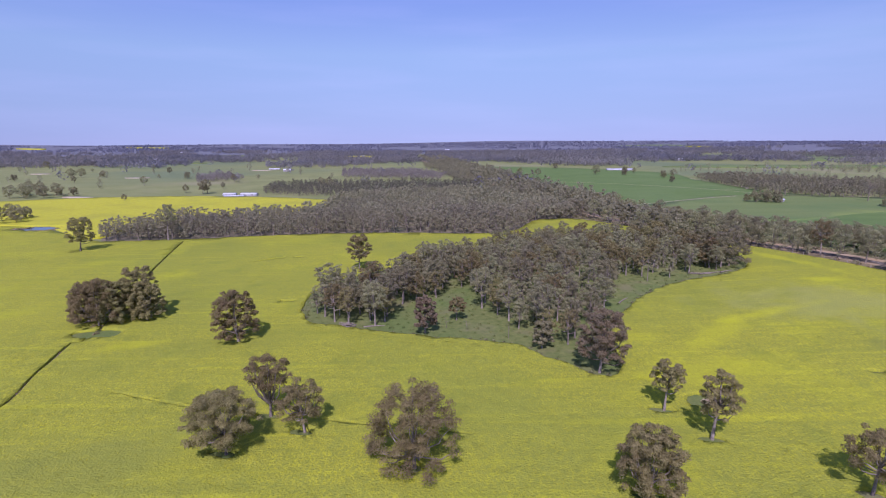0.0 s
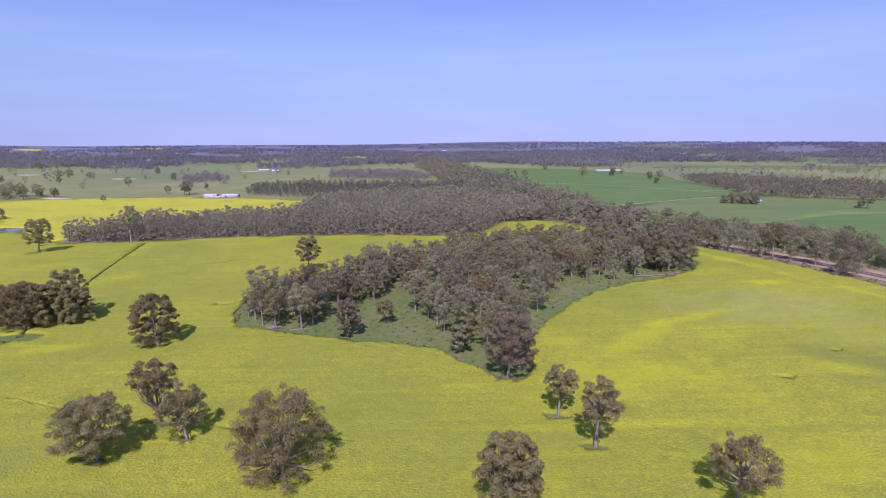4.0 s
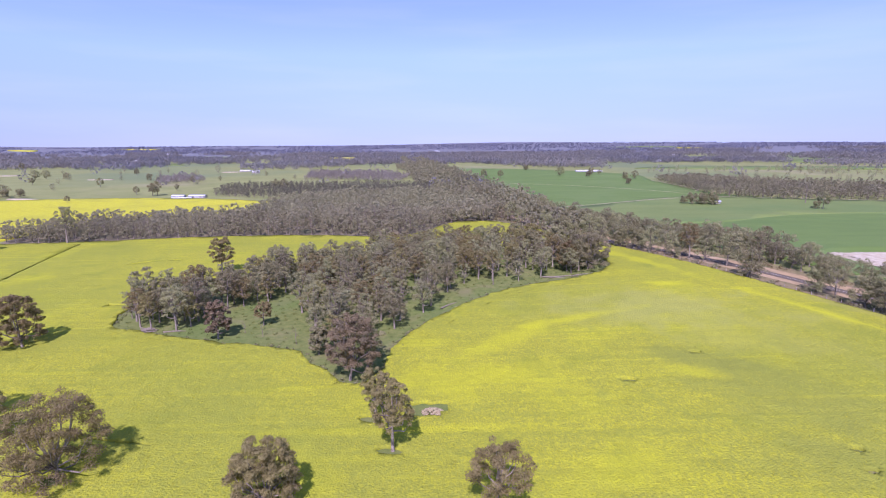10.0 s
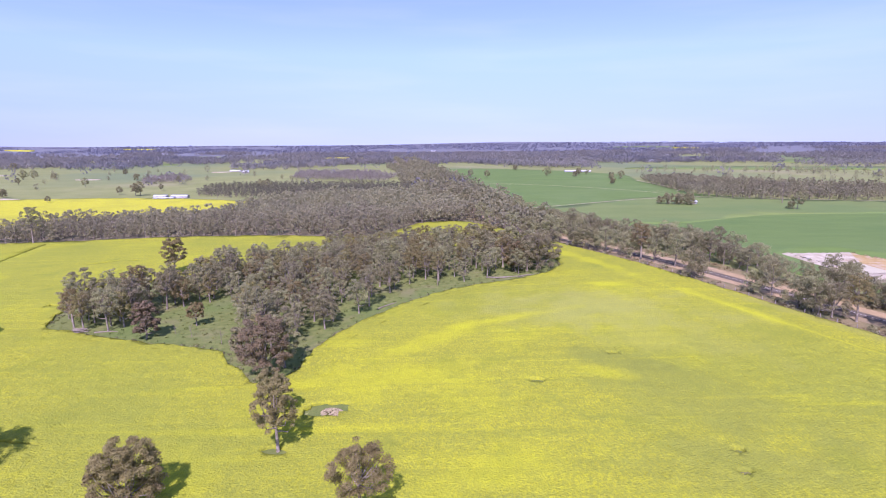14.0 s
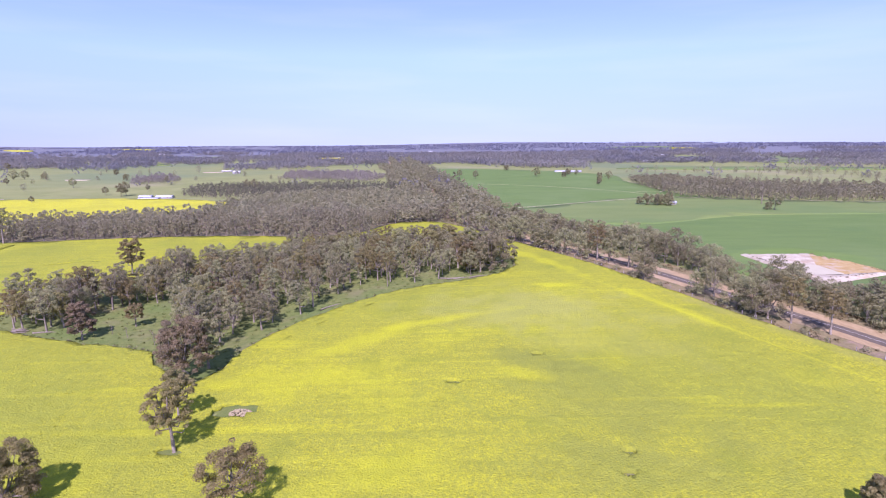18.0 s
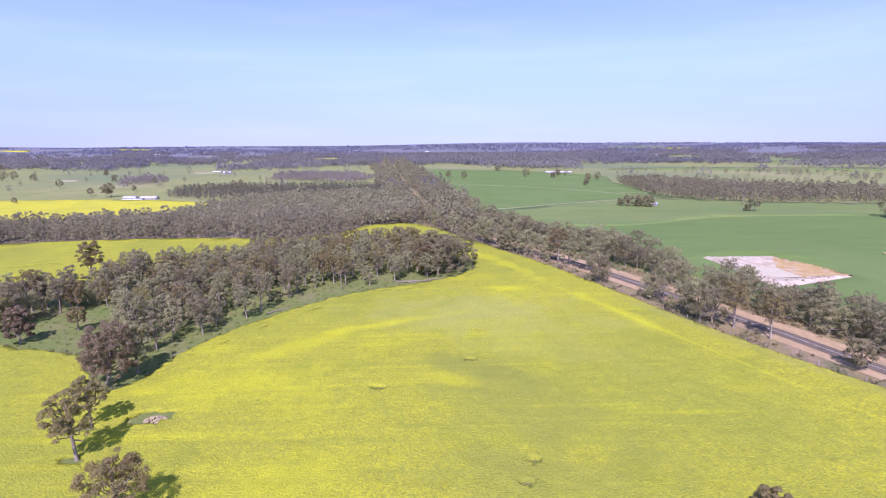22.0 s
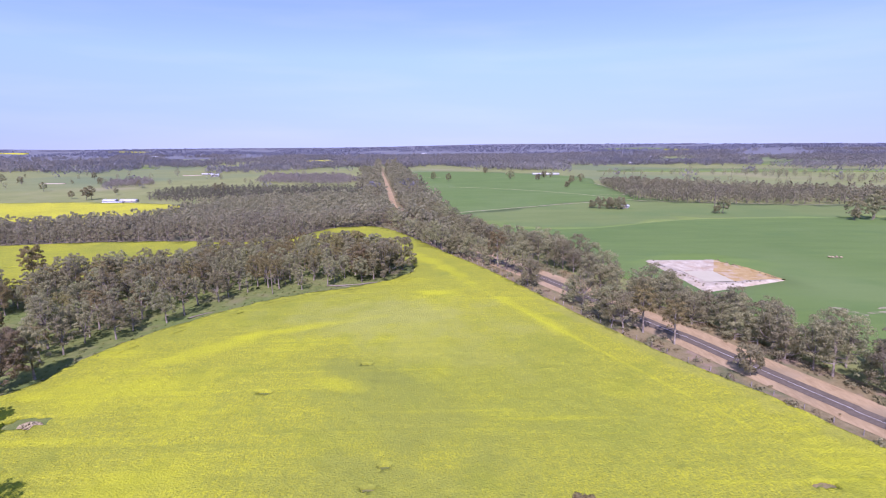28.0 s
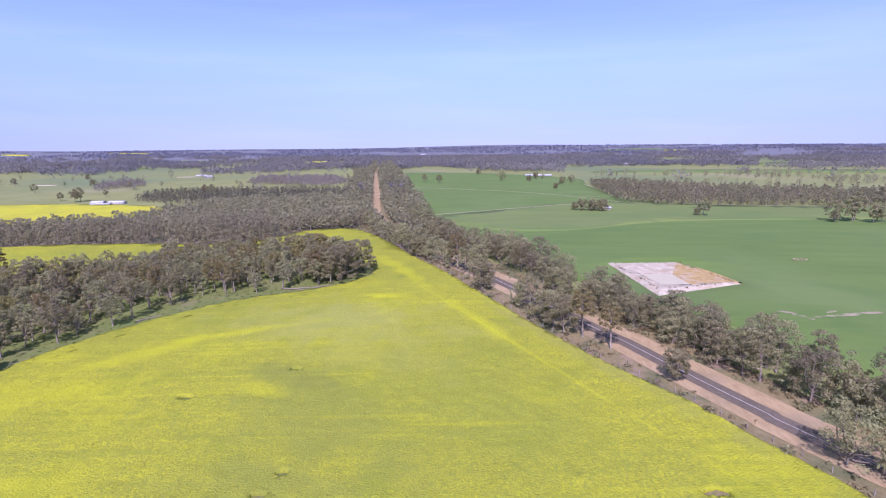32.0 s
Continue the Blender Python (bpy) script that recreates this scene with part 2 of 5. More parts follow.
EARTH = material("red_gravel", ((0.25, 0.182, 0.085), (0.335, 0.252, 0.125)), 0.8, [((0.19, 0.155, 0.082), 0.09, 0.5, 0.68, 0.7), ((0.37, 0.29, 0.17), 0.05, 0.52, 0.7, 0.6)], bump=0.05, bump_scale=6, stretch=(1, 0.35, 1), turn=-27)
VERGE = material("dry_verge_grass", ((0.148, 0.122, 0.050), (0.215, 0.177, 0.080)), 0.9, [((0.10, 0.115, 0.045), 0.10, 0.48, 0.64, 0.8), ((0.25, 0.175, 0.12), 0.16, 0.58, 0.7, 0.7)], bump=0.2, bump_scale=3)
ASPHALT = material("worn_bitumen", ((0.092, 0.077, 0.052), (0.128, 0.108, 0.076)), 1.2, [((0.15, 0.125, 0.085), 0.2, 0.52, 0.7, 0.5)], rough=0.95, bump=0.01, bump_scale=20, spec=0.1)
PAINT = material("road_paint", ((0.34, 0.34, 0.30), (0.48, 0.47, 0.42)), 2.0, rough=0.7)
CLAY = material("pale_clay", ((0.31, 0.275, 0.178), (0.44, 0.395, 0.275)), 0.3, [((0.31, 0.235, 0.135), 0.14, 0.50, 0.64, 0.7), ((0.23, 0.195, 0.13), 0.5, 0.55, 0.68, 0.55)], bump=0.15, bump_scale=1.2)
OCHRE = material("ochre_clay", ((0.28, 0.192, 0.06), (0.36, 0.272, 0.11)), 0.3, [((0.36, 0.31, 0.24), 0.15, 0.55, 0.7, 0.7)], bump=0.15, bump_scale=1.5)
MUD_WATER = material("milky_water", ((0.36, 0.335, 0.215), (0.40, 0.375, 0.245)), 0.05, rough=0.6, spec=0.06)
POND_WATER = material("pond_water", ((0.02, 0.03, 0.05), (0.03, 0.045, 0.07)), 0.05, rough=0.08, spec=0.9)
BARK = material("grey_bark", ((0.145, 0.122, 0.088), (0.285, 0.248, 0.19)), 1.6, [((0.11, 0.086, 0.07), 0.7, 0.52, 0.66, 0.7)], bump=0.04, bump_scale=6, vary="object")
DEAD = material("weathered_dead_wood", ((0.14, 0.118, 0.082), (0.24, 0.207, 0.15)), 2.0, bump=0.03, bump_scale=8)
LEAF = material("gum_leaves", ((0.232, 0.214, 0.104), (0.345, 0.319, 0.162)), 0.22, [((0.192, 0.165, 0.115), 0.12, 0.52, 0.66, 0.55)], rough=0.75, vary="island", spread=0.13, thin=0.48)
OLIVE = material("olive_gum_leaves", ((0.205, 0.165, 0.064), (0.302, 0.252, 0.106)), 0.25, [((0.21, 0.155, 0.09), 0.14, 0.55, 0.68, 0.5)], rough=0.75, vary="island", spread=0.13, thin=0.46)
RED_LEAF = material("reddish_gum_leaves", ((0.190, 0.142, 0.078), (0.272, 0.208, 0.120)), 0.4, [((0.13, 0.115, 0.07), 0.2, 0.50, 0.64, 0.6)], rough=0.75, vary="island", spread=0.13, thin=0.38)
DARK_LEAF = material("dark_plantation_needles", ((0.125, 0.118, 0.078), (0.18, 0.168, 0.112)), 0.1, rough=0.8, vary="island", spread=0.1, thin=0.4)
GREY_SCRUB = material("grey_scrub_twigs", ((0.235, 0.205, 0.170), (0.32, 0.285, 0.24)), 0.1, rough=0.9, vary="island", spread=0.13, thin=0.38)
# distance haze put into the leaf colour: greyer, with bluish patches
FAR_LEAF = material("haze_greyed_gum_leaves", ((0.232, 0.218, 0.190), (0.282, 0.264, 0.232)), 0.012, [((0.195, 0.2, 0.222), 0.002, 0.48, 0.62, 0.6)], rough=0.9, vary="island", spread=0.04, thin=0.55)
# LEAF made paler and greyer: mid-distance haze put into the colour
MID_LEAF = material("haze_paled_gum_leaves", ((0.275, 0.256, 0.142), (0.360, 0.335, 0.195)), 0.03, [((0.240, 0.215, 0.148), 0.02, 0.5, 0.64, 0.6)], rough=0.85, vary="island", spread=0.07, thin=0.52)
# the blue of far air painted into horizon leaves and hill ground
HAZY_LEAF = material("haze_blue_leaves", ((0.165, 0.172, 0.205), (0.205, 0.212, 0.245)), 0.006, rough=0.9, thin=0.4)
HILL = material("haze_tinted_hills", ((0.112, 0.120, 0.124), (0.145, 0.152, 0.152)), 0.03, [((0.18, 0.20, 0.17), 0.0028, 0.58, 0.66, 0.6), ((0.125, 0.13, 0.14), 0.006, 0.5, 0.6, 0.7)], rough=1.0)
ROOF = material("white_sheet_roof", ((0.52, 0.53, 0.52), (0.64, 0.64, 0.63)), 0.3, rough=0.45, bump=0.01)
WALL = material("grey_shed_wall", ((0.30, 0.30, 0.28), (0.40, 0.39, 0.36)), 0.4, rough=0.6)
POST = material("fence_timber", ((0.20, 0.17, 0.145), (0.36, 0.32, 0.29)), 3.0, vary="object")
HEADS = material("canola_flower_heads", ((0.22, 0.255, 0.02), (0.40, 0.375, 0.011)), 6.0, vary="island", spread=0.16, thin=0.35)
TRACK = material("sandy_track", ((0.30, 0.27, 0.15), (0.38, 0.34, 0.20)), 0.2, [((0.16, 0.19, 0.06), 0.05, 0.5, 0.62, 0.6)])
SCALD = material("bare_scalded_soil", ((0.20, 0.185, 0.095), (0.29, 0.265, 0.155)), 0.9, [((0.10, 0.15, 0.04), 0.35, 0.46, 0.58, 0.9)])
STRAW = material("dry_edge_straw", ((0.165, 0.16, 0.07), (0.25, 0.235, 0.115)), 1.2, vary="island", spread=0.2, thin=0.4)
STONE = material("pale_field_stones", ((0.185, 0.145, 0.078), (0.28, 0.225, 0.13)), 1.5, vary="island", spread=0.2, bump=0.03)


# ---- the lie of the land ----
def bell(x, y, cx, cy, wx, wy):
    return np.exp(-(((x - cx) / wx) ** 2 + ((y - cy) / wy) ** 2) / 2)


def hump(x, y):
    """The rise in the crop, the higher ground under the dam, and the shallow valley behind the belt."""
    return 4.75 * bell(x, y, 175, 237, 75, 75) + 4.0 * bell(x, y, 350, 235, 90, 90) - 7.0 * bell(x, y, -240, 560, 150, 190)


def ease(a, b, v):
    k = np.clip((v - a) / (b - a), 0, 1)
    return k * k * (3 - 2 * k)


def land(x, y):
    """Height of the ground: a low rise in the crop by the road, flat plains, low hills at the horizon."""
    x, y = np.asarray(x, float), np.asarray(y, float)
    d = np.hypot(x - 90, y)
    swell = 3.0 * np.sin(x / 410 + 1.3) * np.sin(y / 530 + 0.4) * ease(700, 1500, d)
    hills = ease(2300, 4700, d) * (37 + 9 * np.sin(x / 950 + 0.6) + 5 * np.sin(x / 430 + y / 800))
    return hump(x, y) + swell + hills


def inside(poly, x, y):
    poly = np.asarray(poly, float)
    hit = np.zeros(np.shape(x), bool)
    for (ax, ay), (bx, by) in zip(poly, np.roll(poly, -1, 0)):
        if ay == by:
            continue
        hit ^= ((ay > y) != (by > y)) & (x < (bx - ax) * (y - ay) / (by - ay) + ax)
    return hit


def smooth(points, closed=True, step=6.0):
    """A round curve through the corners of a plan outline."""
    p = [np.array(q, float) for q in points]
    n = len(p)
    out = []
    for i in range(n if closed else n - 1):
        a, b, c, d = (p[(i + k) % n] if closed else p[min(max(i + k, 0), n - 1)] for k in (-1, 0, 1, 2))
        m = max(2, int(np.linalg.norm(c - b) / step))
        for k in range(m):
            s = k / m
            out.append(0.5 * (2 * b + (c - a) * s + (2 * a - 5 * b + 4 * c - d) * s * s + (3 * b - a - 3 * c + d) * s ** 3))
    if not closed:
        out.append(p[-1])
    return np.array(out)


def ragged(poly, amount, seed):
    rng = np.random.default_rng(seed)
    return poly + rng.normal(0, amount, poly.shape)


def mesh_from(name, verts, faces, mats, index=None):
    """A mesh from arrays of corners and of faces that all have the same number of sides."""
    verts, faces = np.asarray(verts, np.float32), np.asarray(faces, np.int32)
    used, back = np.unique(faces, return_inverse=True)
    if len(used) < len(verts):
        verts, faces = verts[used], back.reshape(faces.shape).astype(np.int32)
    me = bpy.data.meshes.new(name)
    me.vertices.add(len(verts))
    me.vertices.foreach_set("co", verts.ravel())
    sides = faces.shape[1]
    me.loops.add(faces.size)
    me.loops.foreach_set("vertex_index", faces.ravel())
    me.polygons.add(len(faces))
    me.polygons.foreach_set("loop_start", np.arange(0, faces.size, sides, dtype=np.int32))
    me.polygons.foreach_set("loop_total", np.full(len(faces), sides, np.int32))
    for m in mats if isinstance(mats, (list, tuple)) else [mats]:
        me.materials.append(m)
    if index is not None:
        me.polygons.foreach_set("material_index", np.asarray(index, np.int32))
    me.update(calc_edges=True)
    me.validate()
    return me


def part(name, me, parent=None, label=""):
    ob = new(name, me)
    if parent is not None:
        ob.parent = parent
    return tagged(ob, label=label) if label else ob


def sheet(name, outline, mat, lift, holes=(), spacing=lambda x, y: 12.0, rough=0.0, skirt=True, seed=3):
    """A sheet that follows the ground inside an outline, with holes, a little uneven, its rim standing on the ground."""
    from mathutils.geometry import delaunay_2d_cdt
    rng = np.random.default_rng(seed)
    outline = np.asarray(outline, float)
    lo, hi = outline.min(0), outline.max(0)
    pts, edges = [], []
    for ring in (outline, *holes):
        k = len(pts)
        pts += [tuple(q) for q in ring]
        edges += [(k + i, k + (i + 1) % len(ring)) for i in range(len(ring))]
    grid = []
    for step in sorted({spacing(x, y) for x in np.linspace(lo[0], hi[0], 60) for y in np.linspace(lo[1], hi[1], 60)}):
        gx, gy = np.meshgrid(np.arange(lo[0], hi[0], step), np.arange(lo[1], hi[1], step))
        gx, gy = gx.ravel() + rng.uniform(-0.35, 0.35, gx.size) * step, gy.ravel() + rng.uniform(-0.35, 0.35, gy.size) * step
        keep = inside(outline, gx, gy)
        for h in holes:
            keep &= ~inside(h, gx, gy)
        gx, gy = gx[keep], gy[keep]
        own = np.array([spacing(a, b) == step for a, b in zip(gx, gy)], bool) if len(gx) else np.zeros(0, bool)
        grid += list(zip(gx[own], gy[own]))
    made, _, faces, _, _, _ = delaunay_2d_cdt([Vector(q) for q in pts + grid], edges, [], 0, 1e-4)
    v = np.array([(q.x, q.y) for q in made])
    f = np.array(faces)
    mid = v[f].mean(1)
    keep = inside(outline, mid[:, 0], mid[:, 1])
    for h in holes:
        keep &= ~inside(h, mid[:, 0], mid[:, 1])
    f = f[keep]
    z = land(v[:, 0], v[:, 1]) + lift + rng.normal(0, 1, len(v)) * rough
    verts = np.column_stack([v, z])
    if skirt:
        e = np.concatenate([f[:, [0, 1]], f[:, [1, 2]], f[:, [2, 0]]])
        key = np.sort(e, 1)
        _, first, count = np.unique(key, axis=0, return_index=True, return_counts=True)
        rim = e[first[count == 1]]
        low = verts.copy()
        low[:, 2] = land(v[:, 0], v[:, 1]) - 0.1
        n = len(verts)
        f = np.concatenate([f, np.column_stack([rim[:, 1], rim[:, 0], rim[:, 0] + n]), np.column_stack([rim[:, 1], rim[:, 0] + n, rim[:, 1] + n])])
        verts = np.concatenate([verts, low])
        used, back = np.unique(f, return_inverse=True)
        verts, f = verts[used], back.reshape(f.shape)
    return new(name, mesh_from(name, verts, f, mat))


def strip(name, line, left, right, mat, lift, sag=0.0):
    """A band along a line: from left to right metres beside it."""
    line = np.asarray(line, float)
    d = np.gradient(line, axis=0)
    d /= np.linalg.norm(d, axis=1)[:, None]
    side = np.column_stack([d[:, 1], -d[:, 0]])
    offs = np.linspace(left, right, max(2, int(abs(right - left) / 1.5) + 1))
    verts, faces = [], []
    for i, o in enumerate(offs):
        q = line + side * o
        edge = 0.0 if 0 < i < len(offs) - 1 else sag
        verts.append(np.column_stack([q, land(q[:, 0], q[:, 1]) + lift - edge]))
    n = len(line)
    for i in range(len(offs) - 1):
        a = np.arange(n - 1) + i * n
        faces.append(np.column_stack([a, a + n, a + n + 1, a + 1]))
    return new(name, mesh_from(name, np.concatenate(verts), np.concatenate(faces), mat))


# ---- plan outlines, in metres ----
COPSE = smooth([(-42.5, 174.3), (-30, 167), (-1.3, 157.6), (24, 150.2), (33, 140), (40, 132), (46.5, 127), (52.5, 134), (55, 153), (66, 173), (84, 195), (104, 208.5), (128, 217), (141, 227), (147.5, 240), (142.5, 260.5), (116, 282.9), (73.8, 294.8), (27.9, 280.8), (-16.7, 251.8), (-44.3, 222.3), (-48.6, 195.4)], step=3)
ROAD = smooth([(-57.7, 1749.9), (28.5, 1139.1), (86.7, 721.9), (112.1, 526.6), (131.7, 426.6), (148.7, 355), (163.2, 308), (206, 218.5), (230.4, 168.2), (236, 158.4), (241.8, 145.5), (249.5, 128.8), (255.6, 115.9), (260, 106.5), (298.6, 41.7), (345, -41), (421.2, -170.7)], closed=False, step=8)
FIELD_EDGE = [(284, 20), (266, 66), (256, 88), (250.9, 99.5), (245.4, 109.4), (239.7, 121.5), (231, 134.5), (224, 146), (216, 160.5), (209.2, 174), (200.8, 192), (190.5, 215), (177.8, 245.5), (165.5, 273), (155, 302), (142, 340), (125, 378), (110.1, 399.2)]
BAND_FRONT = [(98.3, 401.7), (78.7, 396.4), (66.9, 374.8), (56.1, 351.9), (37.5, 342.5), (14.8, 342.6), (-0.1, 347.6), (-50.2, 353.7), (-109.1, 352), (-164.5, 343.7), (-217.4, 338.5)]
CROP = np.concatenate([smooth(FIELD_EDGE + BAND_FRONT, closed=False, step=4), smooth([(-242.9, 354.5), (-265.5, 374.7), (-313.7, 406), (-356.7, 405.1), (-433.5, 392.9), (-513.4, 345.7)], closed=False, step=8), [(-507.7, 7.4), (-370.4, -149.8), (-0, -210.8), (331.1, -121.6)]])
BACK_FIELD = smooth([(-233.1, 350.7), (-228.2, 391.5), (-199.7, 416.8), (-158.9, 440.9), (-116.8, 459.5), (-108.8, 504.6), (-108.8, 580.5), (-122.2, 591), (-197.1, 632.7), (-289.9, 646.6), (-388.5, 622.8), (-474.1, 562.4), (-517.3, 479.2), (-497.1, 403.2), (-406.9, 400.2), (-314.2, 410.7)], step=10)
GREEN_FIELD = smooth([(61.7, 1108.9), (110.3, 822.8), (137.7, 605.6), (163.1, 465.9), (186.5, 374.6), (209.5, 291.3), (246.6, 205.5), (279.6, 144.6), (330.4, 58.6), (479.8, -119.6), (885.9, -94.6), (968.1, 342.3), (777.6, 488.7), (581.6, 518.6), (528.5, 521.2), (427.1, 551.8), (387.5, 622.8), (398.2, 808.4), (414.3, 942.9), (322.4, 1082.7), (176.8, 1165.5)], step=12)


def ring(x, y, rx, ry, n=18, seed=1, turn=0.0):
    rng = np.random.default_rng(seed)
    a = np.linspace(0, 2 * math.pi, n, endpoint=False)
    r = 1 + rng.normal(0, 0.12, n)
    px, py = rx * r * np.cos(a), ry * r * np.sin(a)
    c, s = math.cos(radians(turn)), math.sin(radians(turn))
    return np.column_stack([x + c * px - s * py, y + s * px + c * py])


def ribbon(points, half):
    line = smooth(points, closed=False, step=4)
    d = np.gradient(line, axis=0)
    d /= np.linalg.norm(d, axis=1)[:, None]
    side = np.column_stack([d[:, 1], -d[:, 0]]) * half
    return np.concatenate([line + side, (line - side)[::-1]])


# ---- ground ----
u = np.arange(-5.48, 5.481, 0.08)
gx, gy = np.meshgrid(90 + 40 * np.sinh(u), 40 * np.sinh(u) + 150)
far = np.hypot(gx - 90, gy) > 4880
verts = np.column_stack([gx.ravel(), gy.ravel(), land(gx.ravel(), gy.ravel())])
k = np.arange(len(u) * len(u)).reshape(len(u), len(u))
quads = np.column_stack([k[:-1, :-1].ravel(), k[:-1, 1:].ravel(), k[1:, 1:].ravel(), k[1:, :-1].ravel()])
mids = verts[quads].mean(1)
# beyond 2500 m the ground takes the colour with haze painted in
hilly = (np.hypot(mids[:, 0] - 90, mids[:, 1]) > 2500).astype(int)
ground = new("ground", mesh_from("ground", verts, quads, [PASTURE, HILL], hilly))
tagged(ground, "green and straw-coloured farmland plain reaching to low hills", "ground", kind="structure")

# ---- crops, with gaps where nothing grows ----
DRAIN = ribbon([(-101.7, 62.6), (-99.7, 111.8), (-104.6, 131.7), (-110.7, 155.7), (-108.8, 164.7), (-138.7, 257.1), (-161.9, 335.5)], 0.5)
TREES_IN_CROP = [
    # x, y, height, width, crown's foot as a share of the height, kind of crown
    (-39.6, 96.3, 13.2, 15.0, 0.2, "round"), (-35.3, 110.8, 15.6, 10.8, 0.44, "vase"), (-25.9, 103.8, 11.4, 11.1, 0.25, "open"),
    (-2.0, 91.0, 16.4, 18.5, 0.05, "round"), (39.2, 82.0, 12.9, 12.6, 0.12, "round"), (77.6, 81.4, 12.0, 12.0, 0.35, "open"),
    (54.0, 110.7, 12.1, 8.0, 0.42, "open"), (58.8, 98.9, 15.5, 9.2, 0.35, "open"), (45.2, 130.0, 17.5, 14.0, 0.16, "red"),
    (-59.6, 156.5, 16.7, 14.6, 0.05, "round"), (-112.8, 172.3, 16.7, 17.0, 0.05, "round"), (-103.9, 181.7, 19.1, 14.0, 0.05, "round"),
    (-99.4, 177.5, 13.5, 12.0, 0.04, "round"), (-108.4, 175.7, 15.5, 13.0, 0.04, "round"), (-118.9, 176.4, 14.0, 12.5, 0.04, "round"),
    (-209.5, 307.4, 21.0, 15.5, 0.22, "round"), (183, 76.1, 8.2, 8.0, 0.2, "round"),
]
HOLES = [ragged(COPSE, 0.35, 8), DRAIN, ring(65.3, 114.2, 5.2, 3.4, seed=4), ring(-85.5, 273.5, 8.5, 1.7, seed=5, turn=38), ring(-72, 278.0, 3, 1.0, seed=6, turn=28), ring(115.9, 126.3, 2.0, 1.0, seed=7), ring(-304.3, 399.5, 16, 12, seed=21), ring(149.4, 95.8, 1.5, 0.8, seed=9), ring(147.1, 89.3, 1.6, 0.8, seed=10), ring(139.5, 141.0, 1.6, 0.8, seed=11), ring(230, 89.3, 2.4, 1.2, seed=12)]
HOLES += [smooth(ring(-107.8, 163.6, 8, 4.0, n=9, seed=31), step=1.5), ring(-56.3, 196.6, 3, 1.2, seed=32), ribbon([(-78, 122.4), (-57.3, 115.2), (-43.6, 111.6)], 0.3), ribbon([(-23, 108.4), (-8.5, 104.7), (9.5, 101.4)], 0.3)]
HOLES += [ring(x - 0.6, y - 0.6, 2.9, 1.5, n=12, seed=i, turn=-14) for i, (x, y, h, w, foot, look_) in enumerate(TREES_IN_CROP)]


def crop_step(x, y):
    if 45 < y < 150 and -130 < x < 260:
        return 1.3
    if 45 < y < 290 and -230 < x < 260:
        return 2.4
    return 9.0 if y > 30 else 40.0


crop = sheet("canola_field", CROP, CANOLA, 0.75, HOLES, crop_step, rough=0.10)
tagged(crop, "flowering yellow canola crop with greener thin patches", "crop", kind="stuff")
back_crop = sheet("canola_field", BACK_FIELD, BACK_CANOLA, 0.8, [ring(-304.3, 399.5, 16, 12, seed=21)], lambda x, y: 14.0, rough=0.1)
tagged(back_crop, "bright yellow canola paddock behind the tree belt", "crop", kind="stuff")
DAM = np.array([(261, 256.5), (295.7, 257.2), (306, 218), (264.5, 201.5)], float)
green = sheet("green_crop_field", GREEN_FIELD, GREEN_CROP, 0.25, [DAM], lambda x, y: 20.0, rough=0.02)
tagged(green, "deep green cereal crop with faint sowing lines", "crop", kind="stuff")
pale = sheet("pale_green_crop", smooth([(174.8, 461.6), (232.6, 507.6), (309.8, 562), (368.5, 564.4), (421.3, 544.1), (526.6, 513.4), (591.4, 510.7), (625.8, 461.8), (541.3, 428.4), (368.5, 422.5), (266.3, 376.7), (208, 390.4)], step=12), PALE_CROP, 0.29, spacing=lambda x, y: 20.0)
tagged(pale, "paler yellowish-green strip of cereal crop", "crop", kind="stuff")
floor = sheet("copse_floor", COPSE.mean(0) + (COPSE - COPSE.mean(0)) * 1.012, WOOD_FLOOR, 0.12, spacing=lambda x, y: 4.0, rough=0.05, skirt=False)
tagged(floor, "grassy clearing floor with leaf litter under the trees", "ground", kind="structure")
BAND = np.concatenate([smooth(BAND_FRONT, closed=False, step=6), [(-229.7, 360.2), (-225.6, 386.6), (-199.4, 411.9), (-158.6, 436.1), (-114.3, 452.1), (-105.3, 498.2), (-104.4, 582.5), (-64.7, 625.4), (48.9, 623.1), (93.5, 558.7), (110.1, 497.7), (116, 437.2), (110.1, 402.3)]])
belt_floor = sheet("belt_floor", BAND, LITTER, 0.14, spacing=lambda x, y: 12.0, rough=0.03, skirt=False)
tagged(belt_floor, "brown leaf litter under the belt of gum trees", "ground", kind="structure")

sweep = smooth([(-42.5, 174.3), (-30, 167), (-1.3, 157.6), (24, 150.2), (33, 140), (40, 132), (46.5, 127), (52.5, 134), (55, 153), (66, 173), (84, 195), (104, 208.5), (128, 217), (141, 227), (147.5, 240)], closed=False, step=3)
out = np.gradient(sweep, axis=0)
out = np.column_stack([out[:, 1], -out[:, 0]]) / np.linalg.norm(out, axis=1)[:, None]
for off in (3.2, 6.4):
    for k0, k1 in ((2, 28), (40, len(sweep) - 3)):
        tagged(strip("canola_row", (sweep + out * off)[k0:k1], -0.45, 0.45, CANOLA, 0.95, sag=0.16), "taller row of canola sown round the copse", "crop", kind="stuff")

# ---- road ----
far_verge = strip("road_verge", ROAD[ROAD[:, 1] > 480], -12.0, 12.0, VERGE, 0.05)
tagged(far_verge, "dry grass verge of the far road", "verge", kind="structure")
verge = strip("road_verge", ROAD[ROAD[:, 1] < 490], -17.0, 44.0, VERGE, 0.05)
tagged(verge, "dry grass and scrub verge beside the road", "verge", kind="structure")
near_road = ROAD[ROAD[:, 1] < 345]
gravel = strip("road_shoulder", near_road, -8.4, 6.8, EARTH, 0.13)
